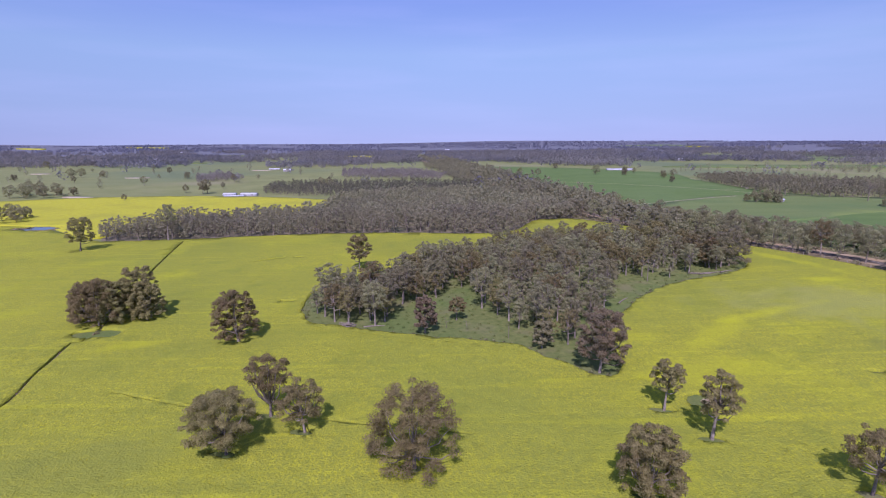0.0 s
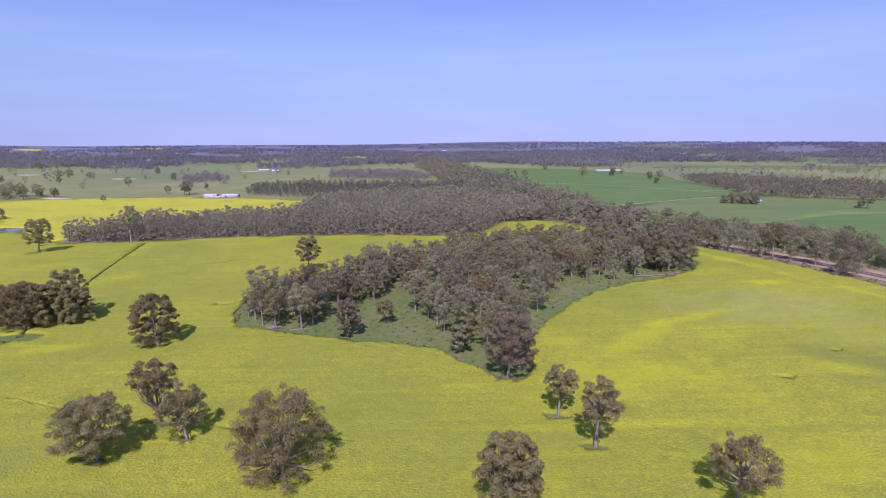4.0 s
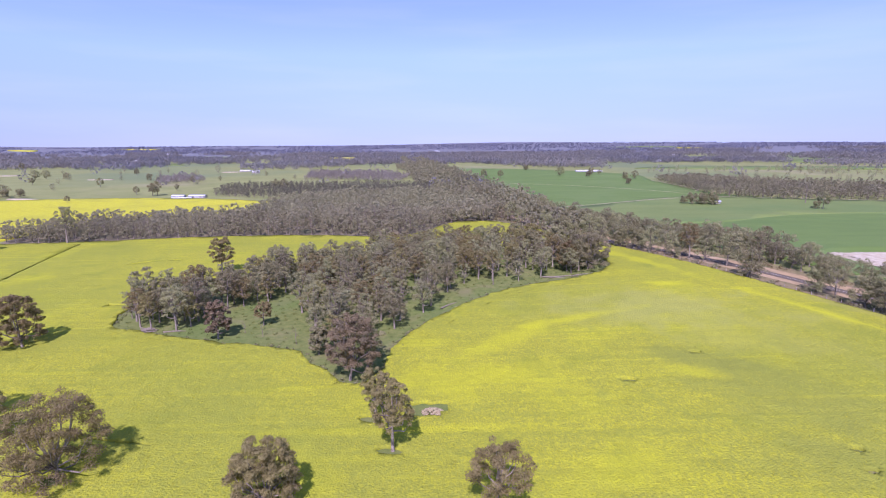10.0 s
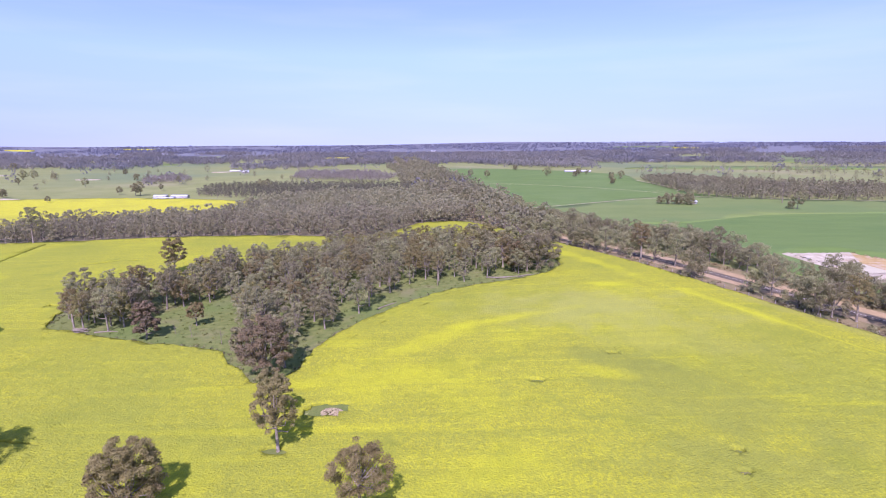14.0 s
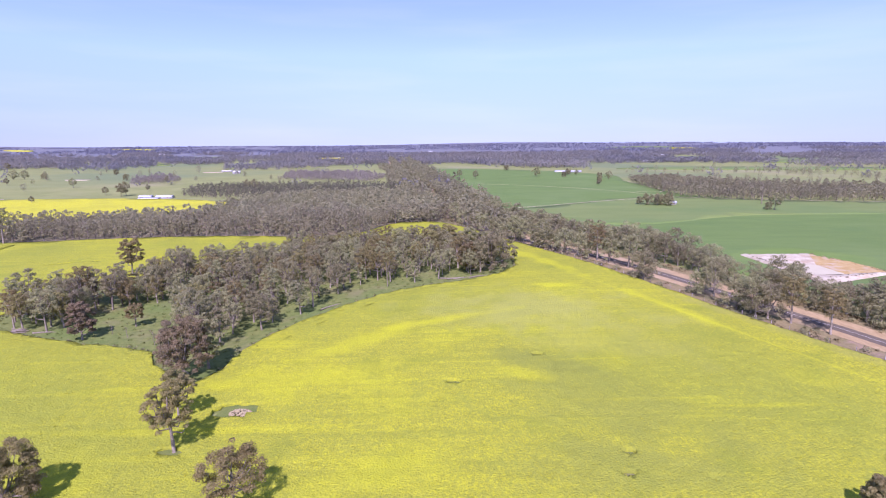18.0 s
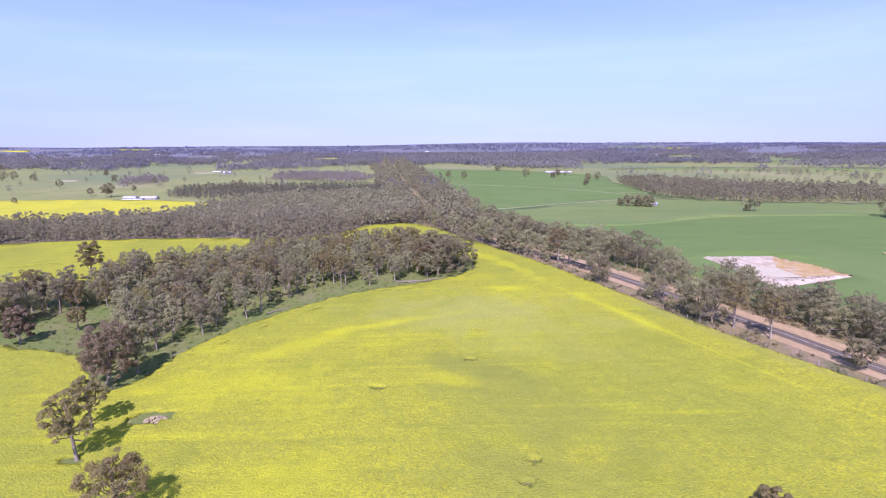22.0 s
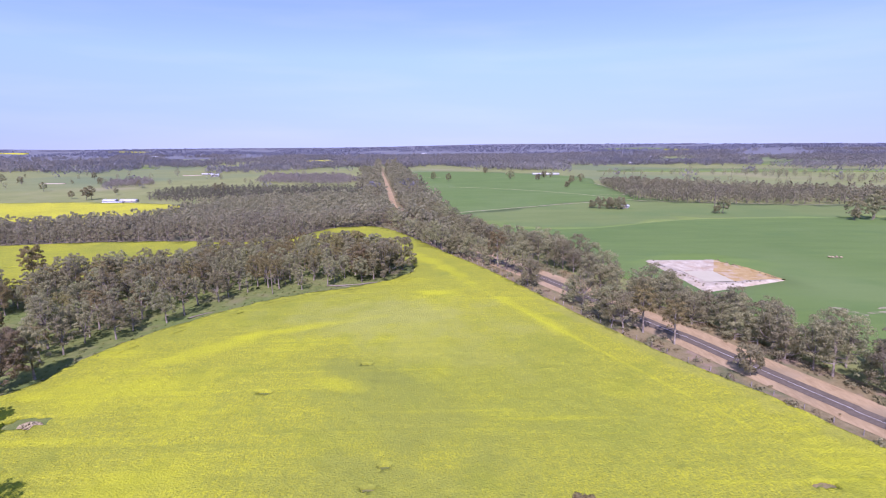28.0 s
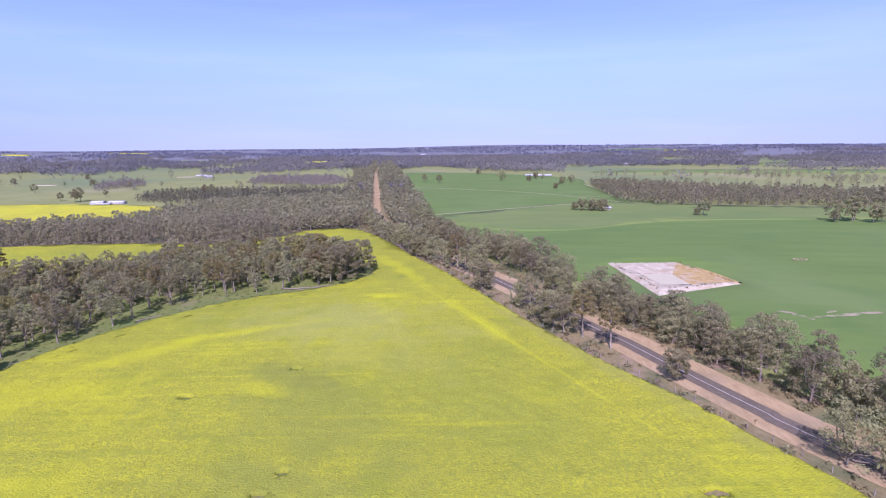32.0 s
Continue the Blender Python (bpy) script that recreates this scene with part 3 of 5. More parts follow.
far_gravel = strip("road_shoulder", ROAD[ROAD[:, 1] > 335], -3.6, 6.5, EARTH, 0.12)
tagged(far_gravel, "pale gravel shoulder of the road between trees", "road shoulder", kind="structure")
tagged(gravel, "pink-red gravel shoulder on both sides of the bitumen", "road shoulder", kind="structure")
road = strip("road", ROAD[ROAD[:, 1] < 470], -2.8, 2.8, ASPHALT, 0.24, sag=0.05)
far_road = strip("road", ROAD[ROAD[:, 1] > 465], -2.2, 2.2, EARTH, 0.22)
tagged(far_road, "dusty reddish road running away between trees", "road", kind="structure")
tagged(road, "narrow grey bitumen country road with white line", "road", kind="structure")
line = strip("centre_line", ROAD[ROAD[:, 1] < 430], -0.09, 0.09, PAINT, 0.262)
tagged(line, "worn white line painted on bitumen", "road marking", kind="structure")


# ---- trees ----
def tube(path, radii, sides=6):
    path, radii = np.asarray(path, float), np.asarray(radii, float)
    d = np.gradient(path, axis=0)
    d /= np.linalg.norm(d, axis=1)[:, None] + 1e-9
    a = np.cross(d, (0.31, 0.95, 0.05))
    a /= np.linalg.norm(a, axis=1)[:, None] + 1e-9
    b = np.cross(d, a)
    t = np.linspace(0, 2 * math.pi, sides, endpoint=False)
    v = path[:, None] + radii[:, None, None] * (np.cos(t)[None, :, None] * a[:, None] + np.sin(t)[None, :, None] * b[:, None])
    n = len(path)
    i = np.arange(n - 1)[:, None] * sides
    j = np.arange(sides)[None]
    f = np.stack([i + j, i + (j + 1) % sides, i + sides + (j + 1) % sides, i + sides + j], -1).reshape(-1, 4)
    f = np.concatenate([f[:, [0, 1, 2]], f[:, [0, 2, 3]]])
    return v.reshape(-1, 3), f


def join(pieces):
    vs, fs, k = [], [], 0
    for v, f in pieces:
        vs.append(v)
        fs.append(f + k)
        k += len(v)
    return np.concatenate(vs), np.concatenate(fs)


def leaves(rng, centres, radii, count, size):
    """Sprays of leaves: small tilted three-cornered blades thickest near the skin of each clump."""
    centres, radii = np.asarray(centres, float), np.asarray(radii, float)
    weight = (radii ** 2).sum(1)
    which = rng.choice(len(centres), count, p=weight / weight.sum())
    d = rng.normal(size=(count, 3))
    d /= np.linalg.norm(d, axis=1)[:, None]
    d[:, 2] = np.where(d[:, 2] < -0.45, -d[:, 2], d[:, 2])
    r = rng.uniform(0.2, 1.0, count) ** 0.5 * rng.uniform(0.85, 1.15, count)
    c = centres[which] + d * radii[which] * r[:, None]
    n = d + rng.normal(size=(count, 3)) * 0.45
    n /= np.linalg.norm(n, axis=1)[:, None]
    a = np.cross(n, rng.normal(size=(count, 3)))
    a /= np.linalg.norm(a, axis=1)[:, None]
    b = np.cross(n, a)
    s = size * rng.uniform(0.55, 1.35, (count, 1))
    w = s * rng.uniform(0.45, 0.8, (count, 1))
    q = np.stack([c - a * s, c + a * s * 0.7 - b * w, c + a * s * 0.5 + b * w], 1)
    return q.reshape(-1, 3), np.arange(count * 3).reshape(-1, 3)


def gum(seed, height, width, foot, clumps, count, size, shape="round", limbs=4, sides=6):
    """The trunk, limbs and leaf sprays of one eucalypt that stands at the origin."""
    rng = np.random.default_rng(seed)
    lean = rng.normal(0, 0.03, 2) * height
    fork = height * (0.2 if shape == "vase" else max(0.16, min(foot + 0.08, 0.45)))
    base = 0.021 * height + 0.05
    trunk_path = [(0, 0, -0.3), (0, 0, 0.3), (lean[0] * 0.3, lean[1] * 0.3, fork * 0.55), (lean[0] * 0.6, lean[1] * 0.6, fork), (lean[0] * 1.1 + rng.normal(0, 0.3), lean[1] * 1.1, height * 0.62), (lean[0] * 1.4, lean[1] * 1.4 + rng.normal(0, 0.3), height * 0.86)]
    trunk = tube(trunk_path, [base * 1.5, base, base * 0.8, base * 0.68, base * 0.42, base * 0.12], sides)
    low = height * foot
    mid = (low + height) / 2
    centres, radii = [], []
    for i in range(clumps):
        a = i * 2.399 + rng.uniform(-0.5, 0.5)
        k = (i + 0.5) / clumps
        z = low + (height - low) * (0.10 + (0.74 if shape == "vase" else 0.83) * k)
        h = (z - low) / (height - low)
        if shape == "vase":
            reach = (0.45 + 0.55 * min(1, h * 2.2)) * math.sqrt(max(0.04, 1 - (max(h - 0.4, 0) / 0.62) ** 2))
        elif shape == "open":
            reach = math.sin(math.pi * min(max(0.18 + 0.72 * h, 0), 1)) ** 0.7
        else:
            reach = math.sqrt(max(0.05, 1 - (max(h - 0.33, 0) / 0.75) ** 2)) * min(1, (0.92 if foot < 0.1 else 0.72) + h)
        rad = width * (rng.uniform(0.085, 0.16) if shape != "open" else rng.uniform(0.08, 0.15)) * (0.6 if clumps > 90 else 0.78 if clumps > 40 else 1)
        out = max(0, width * 0.5 * reach - rad * 0.9) * (rng.uniform(0.78, 1.08) if rng.uniform() < 0.72 else rng.uniform(0.15, 0.7))
        centres.append((lean[0] + out * math.cos(a), lean[1] + out * math.sin(a), z + rng.uniform(-0.4, 0.4)))
        radii.append((rad, rad, rad * rng.uniform(0.62, 0.85)))
    made = []
    order = sorted(range(clumps), key=lambda i: centres[i][2])
    take = [order[int(j)] for j in np.linspace(0, clumps - 1, limbs)]
    for j, i in enumerate(take):
        c = np.array(centres[i])
        z0 = min(fork * rng.uniform(0.9, 1.25), c[2] * 0.75, height * 0.6)
        s = np.array([lean[0] * 0.6 * z0 / fork, lean[1] * 0.6 * z0 / fork, z0])
        bend = (s + c) / 2 + np.array([*(c[:2] - s[:2]) * 0.18, -0.05 * height * rng.uniform(0.2, 1)])
        made.append(tube([s, (s + bend) / 2 + rng.normal(0, 0.15, 3), bend, (bend + c) / 2 + rng.normal(0, 0.2, 3), c], [base * 0.5, base * 0.42, base * 0.33, base * 0.22, base * 0.07], max(4, sides - 1)))
    crown = leaves(rng, centres, radii, count, size)
    return trunk, made, crown


def tree_thing(name, grown, leaf, label, group="", bark=None, split=True):
    """A tree as an Empty at its foot with trunk, limbs and crown."""
    trunk, made, crown = grown
    root = tagged(new(name), label, "tree", group)
    if split:
        part("trunk", mesh_from("trunk", *trunk, bark or BARK), root)
        for piece in made:
            part("limb", mesh_from("limb", *piece, bark or BARK), root)
    else:
        part("trunk", mesh_from("trunk", *join([trunk, *made]), bark or BARK), root)
    if crown is not None:
        part("crown", mesh_from("crown", *crown, leaf), root)
    return root


def stand(x, y, turn=0.0, scale=1.0, sink=0.0):
    return Matrix.LocRotScale((x, y, float(land(x, y)) - sink), Euler((0, 0, turn)), (scale, scale, scale))


def plant(proto, x, y, turn, scale=1.0):
    ob = copy_thing(proto, Matrix.Identity(4))
    ob.matrix_basis = stand(x, y, turn, scale)
    return ob


def scatter(poly, gap, seed, tries=60000, avoid=()):
    """Random places in an outline, no two closer than the gap."""
    rng = np.random.default_rng(seed)
    poly = np.asarray(poly, float)
    lo, hi = poly.min(0), poly.max(0)
    pts = rng.uniform(lo, hi, (tries, 2))
    keep = inside(poly, pts[:, 0], pts[:, 1])
    for a in avoid:
        keep &= ~inside(a, pts[:, 0], pts[:, 1])
    cells, out = {}, []
    for x, y in pts[keep]:
        c = (int(x // gap), int(y // gap))
        if all((x - px) ** 2 + (y - py) ** 2 >= gap * gap for i in (-1, 0, 1) for j in (-1, 0, 1) for px, py in cells.get((c[0] + i, c[1] + j), ())):
            cells.setdefault(c, []).append((x, y))
            out.append((x, y))
    return out


# trees standing alone in the canola
TREE_WORDS = {"round": "broad grey-green gum tree with a dense crown standing in canola", "vase": "upright gum tree with forked bare stems standing in canola",
              "open": "open-crowned gum tree with a bare trunk standing in canola", "red": "gum tree with reddish-brown leaves at the copse's tip"}
for i, (x, y, h, w, foot, kind) in enumerate(TREES_IN_CROP):
    near = y < 140
    grown = gum(100 + i, h, w, foot, 150 if kind in ("round", "red") else 64, (30000 if kind in ("round", "red") else 11000) if near else 20000, 0.17 if near else 0.24, "round" if kind == "red" else kind, limbs=18 if near else 10)
    root = tree_thing("gum_tree", grown, RED_LEAF if kind == "red" else OLIVE, TREE_WORDS[kind])
    root.matrix_basis = stand(x, y, i * 0.9)

# patterns for the trees that stand in groups
rng = np.random.default_rng(11)
GROUP_WORDS = ["grey-green gum tree with a pale trunk in a copse", "tall slender gum tree with a ragged crown in a copse", "thin gum tree with sparse grey leaves in a copse"]
PROTOS = []
for i in range(12):
    h, w = (14.0, 10.8) if i % 3 == 0 else (17.0, 10.2) if i % 3 == 1 else (12.5, 8.2)
    grown = gum(300 + i, h, w, (0.26, 0.33, 0.22)[i % 3], (36, 32, 24)[i % 3], (3900, 3400, 2400)[i % 3], 0.245, ("round", "open", "open")[i % 3], limbs=11, sides=5)
    PROTOS.append(tree_thing("copse_gum_tree", grown, OLIVE if i in (2, 6, 7) else LEAF, GROUP_WORDS[i % 3], "trees of the copse", split=False))


def set_out(protos, spare, pick, x, y, a, s):
    p = protos[pick]
    if pick in spare:
        spare.remove(pick)
        p.matrix_basis = stand(x, y, a, s)
        return p
    return plant(p, x, y, a, s)


CLUMP_WEST = [(-40, 176), (-28, 170), (-16, 166), (-15, 180), (-19, 202), (-34, 206), (-43, 194)]
CLUMP_MID = [(-16, 196), (-8, 189), (2, 197), (6, 214), (10, 236), (-6, 240), (-15, 216)]
COPSE_MAIN = [(12, 216), (17, 192), (22, 172), (29, 161), (35, 152), (42, 147), (47, 158), (58, 171), (69, 195), (78, 208), (95, 214.5), (115, 219.5), (128, 225), (138, 240), (134, 260), (110, 280), (73, 291), (36, 278), (5, 246)]
spare = list(range(12))
DEEP = np.array([(34, 238), (62, 208), (108.1, 237.7), (133.7, 258.9), (110.1, 281.1), (72.9, 291.8), (43.6, 282.4), (37.8, 260.4)], float)
EDGE_STRIP = np.array([(40, 146), (60, 168), (80, 202), (130, 218), (130, 229), (92, 223), (66, 203), (48, 176)], float)
for x, y in scatter(CLUMP_WEST, 4.9, 5) + scatter(CLUMP_MID, 5.0, 7) + scatter(COPSE_MAIN, 5.9, 6):
    pick = int(rng.integers(12))
    if inside(EDGE_STRIP, np.array([x]), np.array([y]))[0] and rng.uniform() < 0.3:
        continue
    if inside(DEEP, np.array([x]), np.array([y]))[0]:
        pick -= 1 if pick % 3 == 2 else 0
        s = float(rng.uniform(12.0, 15.0)) / (14.0, 17.0)[pick % 3]
    else:
        s = float(rng.uniform(0.72, 1.06) if x < 10 else rng.uniform(0.68, 1.0))
    set_out(PROTOS, spare, pick, x, y, float(rng.uniform(0, 6.28)), s)

# a few trees of their own look at the edges of the copse
for seed, x, y, h, w, foot, shape, leaf, words in [
        (331, 134.7, 230.4, 17.5, 18, 0.03, "round", LEAF, "large dense dark gum tree leafy to the ground"),
        (332, 141.6, 243.9, 16.5, 15, 0.03, "round", LEAF, "large dense dark gum tree leafy to the ground"),
        (341, 125.8, 259.1, 16.0, 13, 0.15, "round", LEAF, "tall leafy gum tree at the copse's back"),
        (342, 117, 269.1, 16.0, 13, 0.15, "round", OLIVE, "tall leafy gum tree at the copse's back"),
        (343, 133.7, 251, 15.0, 13, 0.08, "round", LEAF, "tall leafy gum tree at the copse's back"),
        (344, 109.1, 276.2, 15.5, 12, 0.15, "round", LEAF, "tall leafy gum tree at the copse's back"),
        (333, 124.9, 228.7, 13.5, 10, 0.10, "round", OLIVE, "bushy gum tree at the copse's corner"),
        (334, -1.5, 161.0, 12.5, 9.0, 0.12, "round", RED_LEAF, "rusty brown-leaved gum tree at the clearing's edge"),
        (335, 9.0, 172.5, 8.5, 6.5, 0.35, "open", OLIVE, "small open gum tree standing in the clearing"),
        (350, -173.9, 339.8, 25.0, 13.0, 0.5, "open", LEAF, "very tall gum tree rising above the tree belt"),
        (336, -35, 246.3, 17.5, 12.5, 0.28, "round", OLIVE, "tall gum tree standing behind the copse"),
        (337, 48.7, 138.1, 15.0, 11.0, 0.22, "open", LEAF, "grey gum tree at the copse's tip"),
        (338, 33.3, 147.1, 9.0, 6.5, 0.08, "round", LEAF, "low grey bushy tree at the copse's edge")]:
    root = tree_thing("gum_tree", gum(seed, h, w, foot, 64 if shape == "round" else 46, 12000 if shape == "round" else 7000, 0.25, shape, limbs=8), leaf, words)
    root.matrix_basis = stand(x, y, seed)

# roadside trees
ROAD_PROTOS = []
for i in range(7):
    h, w = [(13, 12), (15.5, 12), (10.5, 11), (16.5, 10.5), (13, 14), (9, 8.5), (14, 11)][i]
    grown = gum(400 + i, h, w, (0.10, 0.25, 0.05, 0.36, 0.08, 0.12, 0.2)[i], 36, 2900, 0.27, "round" if i not in (3, 6) else "open", limbs=7, sides=5)
    ROAD_PROTOS.append(tree_thing("roadside_gum_tree", grown, OLIVE if i == 3 else LEAF, ("bushy grey-green gum tree on the road verge", "tall gum tree with a clear trunk beside the road", "low spreading gum tree on the road verge")[(0, 1, 2, 1, 0, 2, 1)[i]], "roadside trees", split=False))
spare = list(range(7))
for kind, x, y, s in [(3, 230.6, 153.0, 0.85), (5, 241.8, 132.8, 1.0), (4, 259.6, 97.6, 1.0), (0, 267.6, 90.8, 1.0), (4, 267, 82, 1.0), (3, 224.5, 162.0, 0.95), (0, 219.5, 166, 1.0), (4, 217, 171.3, 0.95), (2, 214, 174.5, 1.05), (0, 216.5, 168, 0.9),
                      (1, 211.6, 185.1, 0.9), (2, 209.3, 191, 0.9), (4, 195.7, 210.7, 0.95), (2, 197.5, 214, 1.0), (1, 196, 229, 1.0), (0, 190, 238, 1.0), (3, 187, 245, 1.05), (2, 184, 249, 0.9), (4, 181, 256, 0.9), (0, 170.5, 274, 1.0), (1, 167.9, 280, 1.0), (5, 164, 278, 1.0),
                      (1, 157.1, 307.1, 1.0), (0, 147.3, 331.5, 1.0), (4, 140.5, 347.9, 1.0), (2, 135.6, 364.2, 1.0), (0, 129.7, 381.5, 1.0), (1, 123.8, 398.7, 1.0), (4, 118.9, 417, 1.0), (0, 115, 437.3, 1.0)]:
    set_out(ROAD_PROTOS, spare, kind, x, y, kind + x, s)
for y in np.arange(264, 335, 8.0):
    x = float(np.interp(y, ROAD[::-1, 1], ROAD[::-1, 0]))
    set_out(ROAD_PROTOS, spare, int(rng.choice([0, 2, 4, 1])), x - float(rng.uniform(5.5, 9)), float(y), float(rng.uniform(0, 6.28)), float(rng.uniform(0.75, 1.0)))
ROW = smooth([(131.7, 496.6), (147.4, 416.2), (164.9, 350), (184.4, 301.3), (210.1, 248.6), (224.1, 208.5), (237.1, 178.3), (251.1, 151.3), (267.5, 120.6), (288.2, 85.8), (314.5, 38.8), (351.6, -20.8)], closed=False, step=5.6)
for x, y in ROW:
    for off in (rng.uniform(0, 5), rng.uniform(6, 13), rng.uniform(12, 19)):
        if rng.uniform() < (0.95 if off < 12 else 0.6):
            set_out(ROAD_PROTOS, spare, int(rng.choice([0, 1, 2, 4, 6, 2, 0])), x + off * 0.88, y + off * 0.47 + rng.normal(0, 1.5), float(rng.uniform(0, 6.28)), float(rng.uniform(0.66, 0.8) if 190 < y < 235 else rng.uniform(0.76, 1.06)))


# ---- woods: too many to count, one object each ----
def wood(name, label, places, patterns, mat_leaf, mat_wood, lo=0.8, hi=1.2, seed=1, category="woodland"):
    rng = np.random.default_rng(seed)
    vs, fs, ms, k = [], [], [], 0
    ground_z = land(np.array([q[0] for q in places]), np.array([q[1] for q in places]))
    for (x, y), z in zip(places, ground_z):
        v, f, m = patterns[int(rng.integers(len(patterns)))]
        a, s = rng.uniform(0, 6.28), rng.uniform(lo, hi) * (1.25 if rng.uniform() < 0.08 else 1)
        c, n = math.cos(a) * s, math.sin(a) * s
        vs.append(np.column_stack([v[:, 0] * c - v[:, 1] * n + x, v[:, 0] * n + v[:, 1] * c + y, v[:, 2] * s + z]))
        fs.append(f + k)
        ms.append(m)
        k += len(v)
    ob = new(name, mesh_from(name, np.concatenate(vs), np.concatenate(fs), [mat_leaf, mat_wood], np.concatenate(ms)))
    return tagged(ob, label, category, kind="stuff")


def pattern(seed, height, width, foot, clumps, count, size, limbs=2, shape="round", stem=True):
    trunk, made, crown = gum(seed, height, width, foot, clumps, count, size, shape, limbs, sides=4)
    v, f = join([crown, trunk, *made]) if stem else crown
    return v, f, np.concatenate([np.zeros(len(crown[1]), int), np.ones(len(f) - len(crown[1]), int)])


def patches(x, y, cell, seed):
    """Soft random patches between 0 and 1."""
    table = np.random.default_rng(seed).uniform(0, 1, (128, 128))
    u, v = x / cell + 50.3, y / cell + 20.7
    i, j = np.floor(u).astype(int), np.floor(v).astype(int)
    a, b = ease(0, 1, u - i), ease(0, 1, v - j)
    g = lambda p, q: table[p % 128, q % 128]
    return (g(i, j) * (1 - a) + g(i + 1, j) * a) * (1 - b) + (g(i, j + 1) * (1 - a) + g(i + 1, j + 1) * a) * b


MID = [pattern(500 + i, (15, 17, 13, 18)[i % 4], (12, 11.5, 11.5, 12.5)[i % 4], 0.13, 18, 400, 0.68, 4) for i in range(8)]
BUSHY = [pattern(510 + i, (10, 12, 9, 11.5)[i % 4], (10.5, 11, 9.5, 10)[i % 4], 0.16, 16, 290, 0.8, 3) for i in range(6)]
belt = scatter(BAND, 6.6, 8, avoid=[COPSE])
wood("tree_belt", "dense belt of grey-brown gum trees between canola fields", [q for q in belt if q[1] < 420], MID, MID_LEAF, BARK, 0.6, 0.98, 2)
wood("tree_belt", "lower grey gum woodland behind the tree belt", scatter([q for q in BAND if q[1] > 400] + [(-113.9, 442.8), (-0.9, 425.2)], 7.6, 18, avoid=[COPSE]), BUSHY, MID_LEAF, BARK, 0.75, 1.1, 2)
LOW = [pattern(520 + i, (13, 11, 14, 12)[i], (9, 9, 8, 10)[i], 0.12, 9, 120, 1.05, 1) for i in range(4)]
TINY = [pattern(540 + i, 11, 15, 0.0, 8, 28, 1.9, 1, stem=False) for i in range(5)]
PINE = [pattern(530 + i, 13, 7, 0.06, 8, 90, 1.0, 1, "round") for i in range(3)]
wood("pine_plantation", "dark even plantation block beyond the tree belt", scatter([(-222, 672.5), (-163.7, 639.6), (-108.5, 624.1), (8.6, 634.2), (49, 642.8), (69, 728.3), (36.3, 741.3), (-134.6, 776.5), (-234.3, 773.1)], 6.0, 9), PINE, DARK_LEAF, BARK, 0.6, 0.8, 3)
wood("tree_belt", "roadside woodland along both sides of the far road", scatter([(73.9, 732.8), (41.3, 736), (22.2, 895.3), (1.1, 1090.3), (-28.2, 1189.4), (18.7, 1159)], 7.5, 19) + scatter([(106.2, 517.9), (58.9, 641.6), (73.9, 732.8), (20.7, 1139.2), (-57.7, 1739.8), (-43, 1739.2), (20.7, 1168.8), (73, 757.1), (102.3, 543.1)], 6.5, 10) + scatter([(121.9, 527), (96.5, 726), (40.2, 1138.9), (-18.4, 1688), (11, 1686.9), (84.1, 1098.7), (120.1, 822.5), (147.4, 595.2), (165, 475.8), (147.4, 426.2)], 6.5, 10), LOW, MID_LEAF, BARK, 0.8, 1.25, 4)
wood("pasture_trees", "scattered gum trees over the far pasture", [q for q in scatter([(409.7, 825.7), (867.6, 620.3), (1234.2, 593.6), (1320.8, 997.3), (438.1, 1000.4)], 13, 15, tries=5000) if patches(np.array([q[0]]), np.array([q[1]]), 70, 12)[0] > 0.72] + scatter([(-935, 705.2), (-480.3, 675.8), (-380.4, 818.8), (-101.5, 815.4), (-292.5, 1115), (-886.9, 1157.5)], 75, 16, tries=900), MID, MID_LEAF, BARK, 0.55, 0.85, 15)
hedge = ROAD[(ROAD[:, 1] > 335) & (ROAD[:, 1] < 1150)]
cross = np.gradient(hedge, axis=0)
cross = np.column_stack([cross[:, 1], -cross[:, 0]]) / np.linalg.norm(cross, axis=1)[:, None]
lines = np.concatenate([hedge + cross * rng.uniform(7.5, 11, (len(hedge), 1)), hedge - cross * rng.uniform(7.5, 11, (len(hedge), 1)), hedge - cross * rng.uniform(11, 17, (len(hedge), 1))])
wood("roadside_trees", "close rows of gum trees lining the far road", [tuple(q) for q in lines], LOW, MID_LEAF, BARK, 0.75, 1.15, 14)
wood("shelter_belt", "long plantation of grey gums edging the green field", scatter([(402.1, 816.1), (383.4, 657), (370.4, 572.2), (421.4, 537.2), (509.1, 523.4), (663.3, 509.7), (871.3, 487.1), (869.7, 544.3), (680.5, 605.7), (545.4, 675.9), (458, 785.2)], 6.5, 12), LOW, MID_LEAF, BARK, 0.75, 1.05, 5)
wood("grey_scrub", "patch of pale grey leafless scrub in the pasture", scatter([(-157.6, 893.2), (3, 820.8), (20.2, 895.4), (-37.3, 1018), (-181.6, 1036.6)], 6.5, 13) + scatter([(-365.4, 807.2), (-314.5, 864.3), (-370.4, 948.7), (-411, 911.6)], 6.5, 14), LOW, GREY_SCRUB, BARK, 0.5, 0.85, 6, "scrub")
far_rng = np.random.default_rng(20)
pts = far_rng.uniform(0, 1, (40000, 2))
d = 640 + 2000 * pts[:, 0] ** 0.75
x = 90 + d * (pts[:, 1] * 2.3 - 1.15)
cover = 0.55 * patches(x, d, 210, 3) + 0.3 * patches(x, d, 90, 4) + 0.15 * patches(x, d, 40, 5)
want = 0.61 - 0.2 * ease(900, 1500, d) + 0.05 * ease(300, 1500, np.abs(x - 90))
dense = far_rng.uniform(0, 1, len(x)) < np.clip((cover - want) * 9, 0, 0.9)
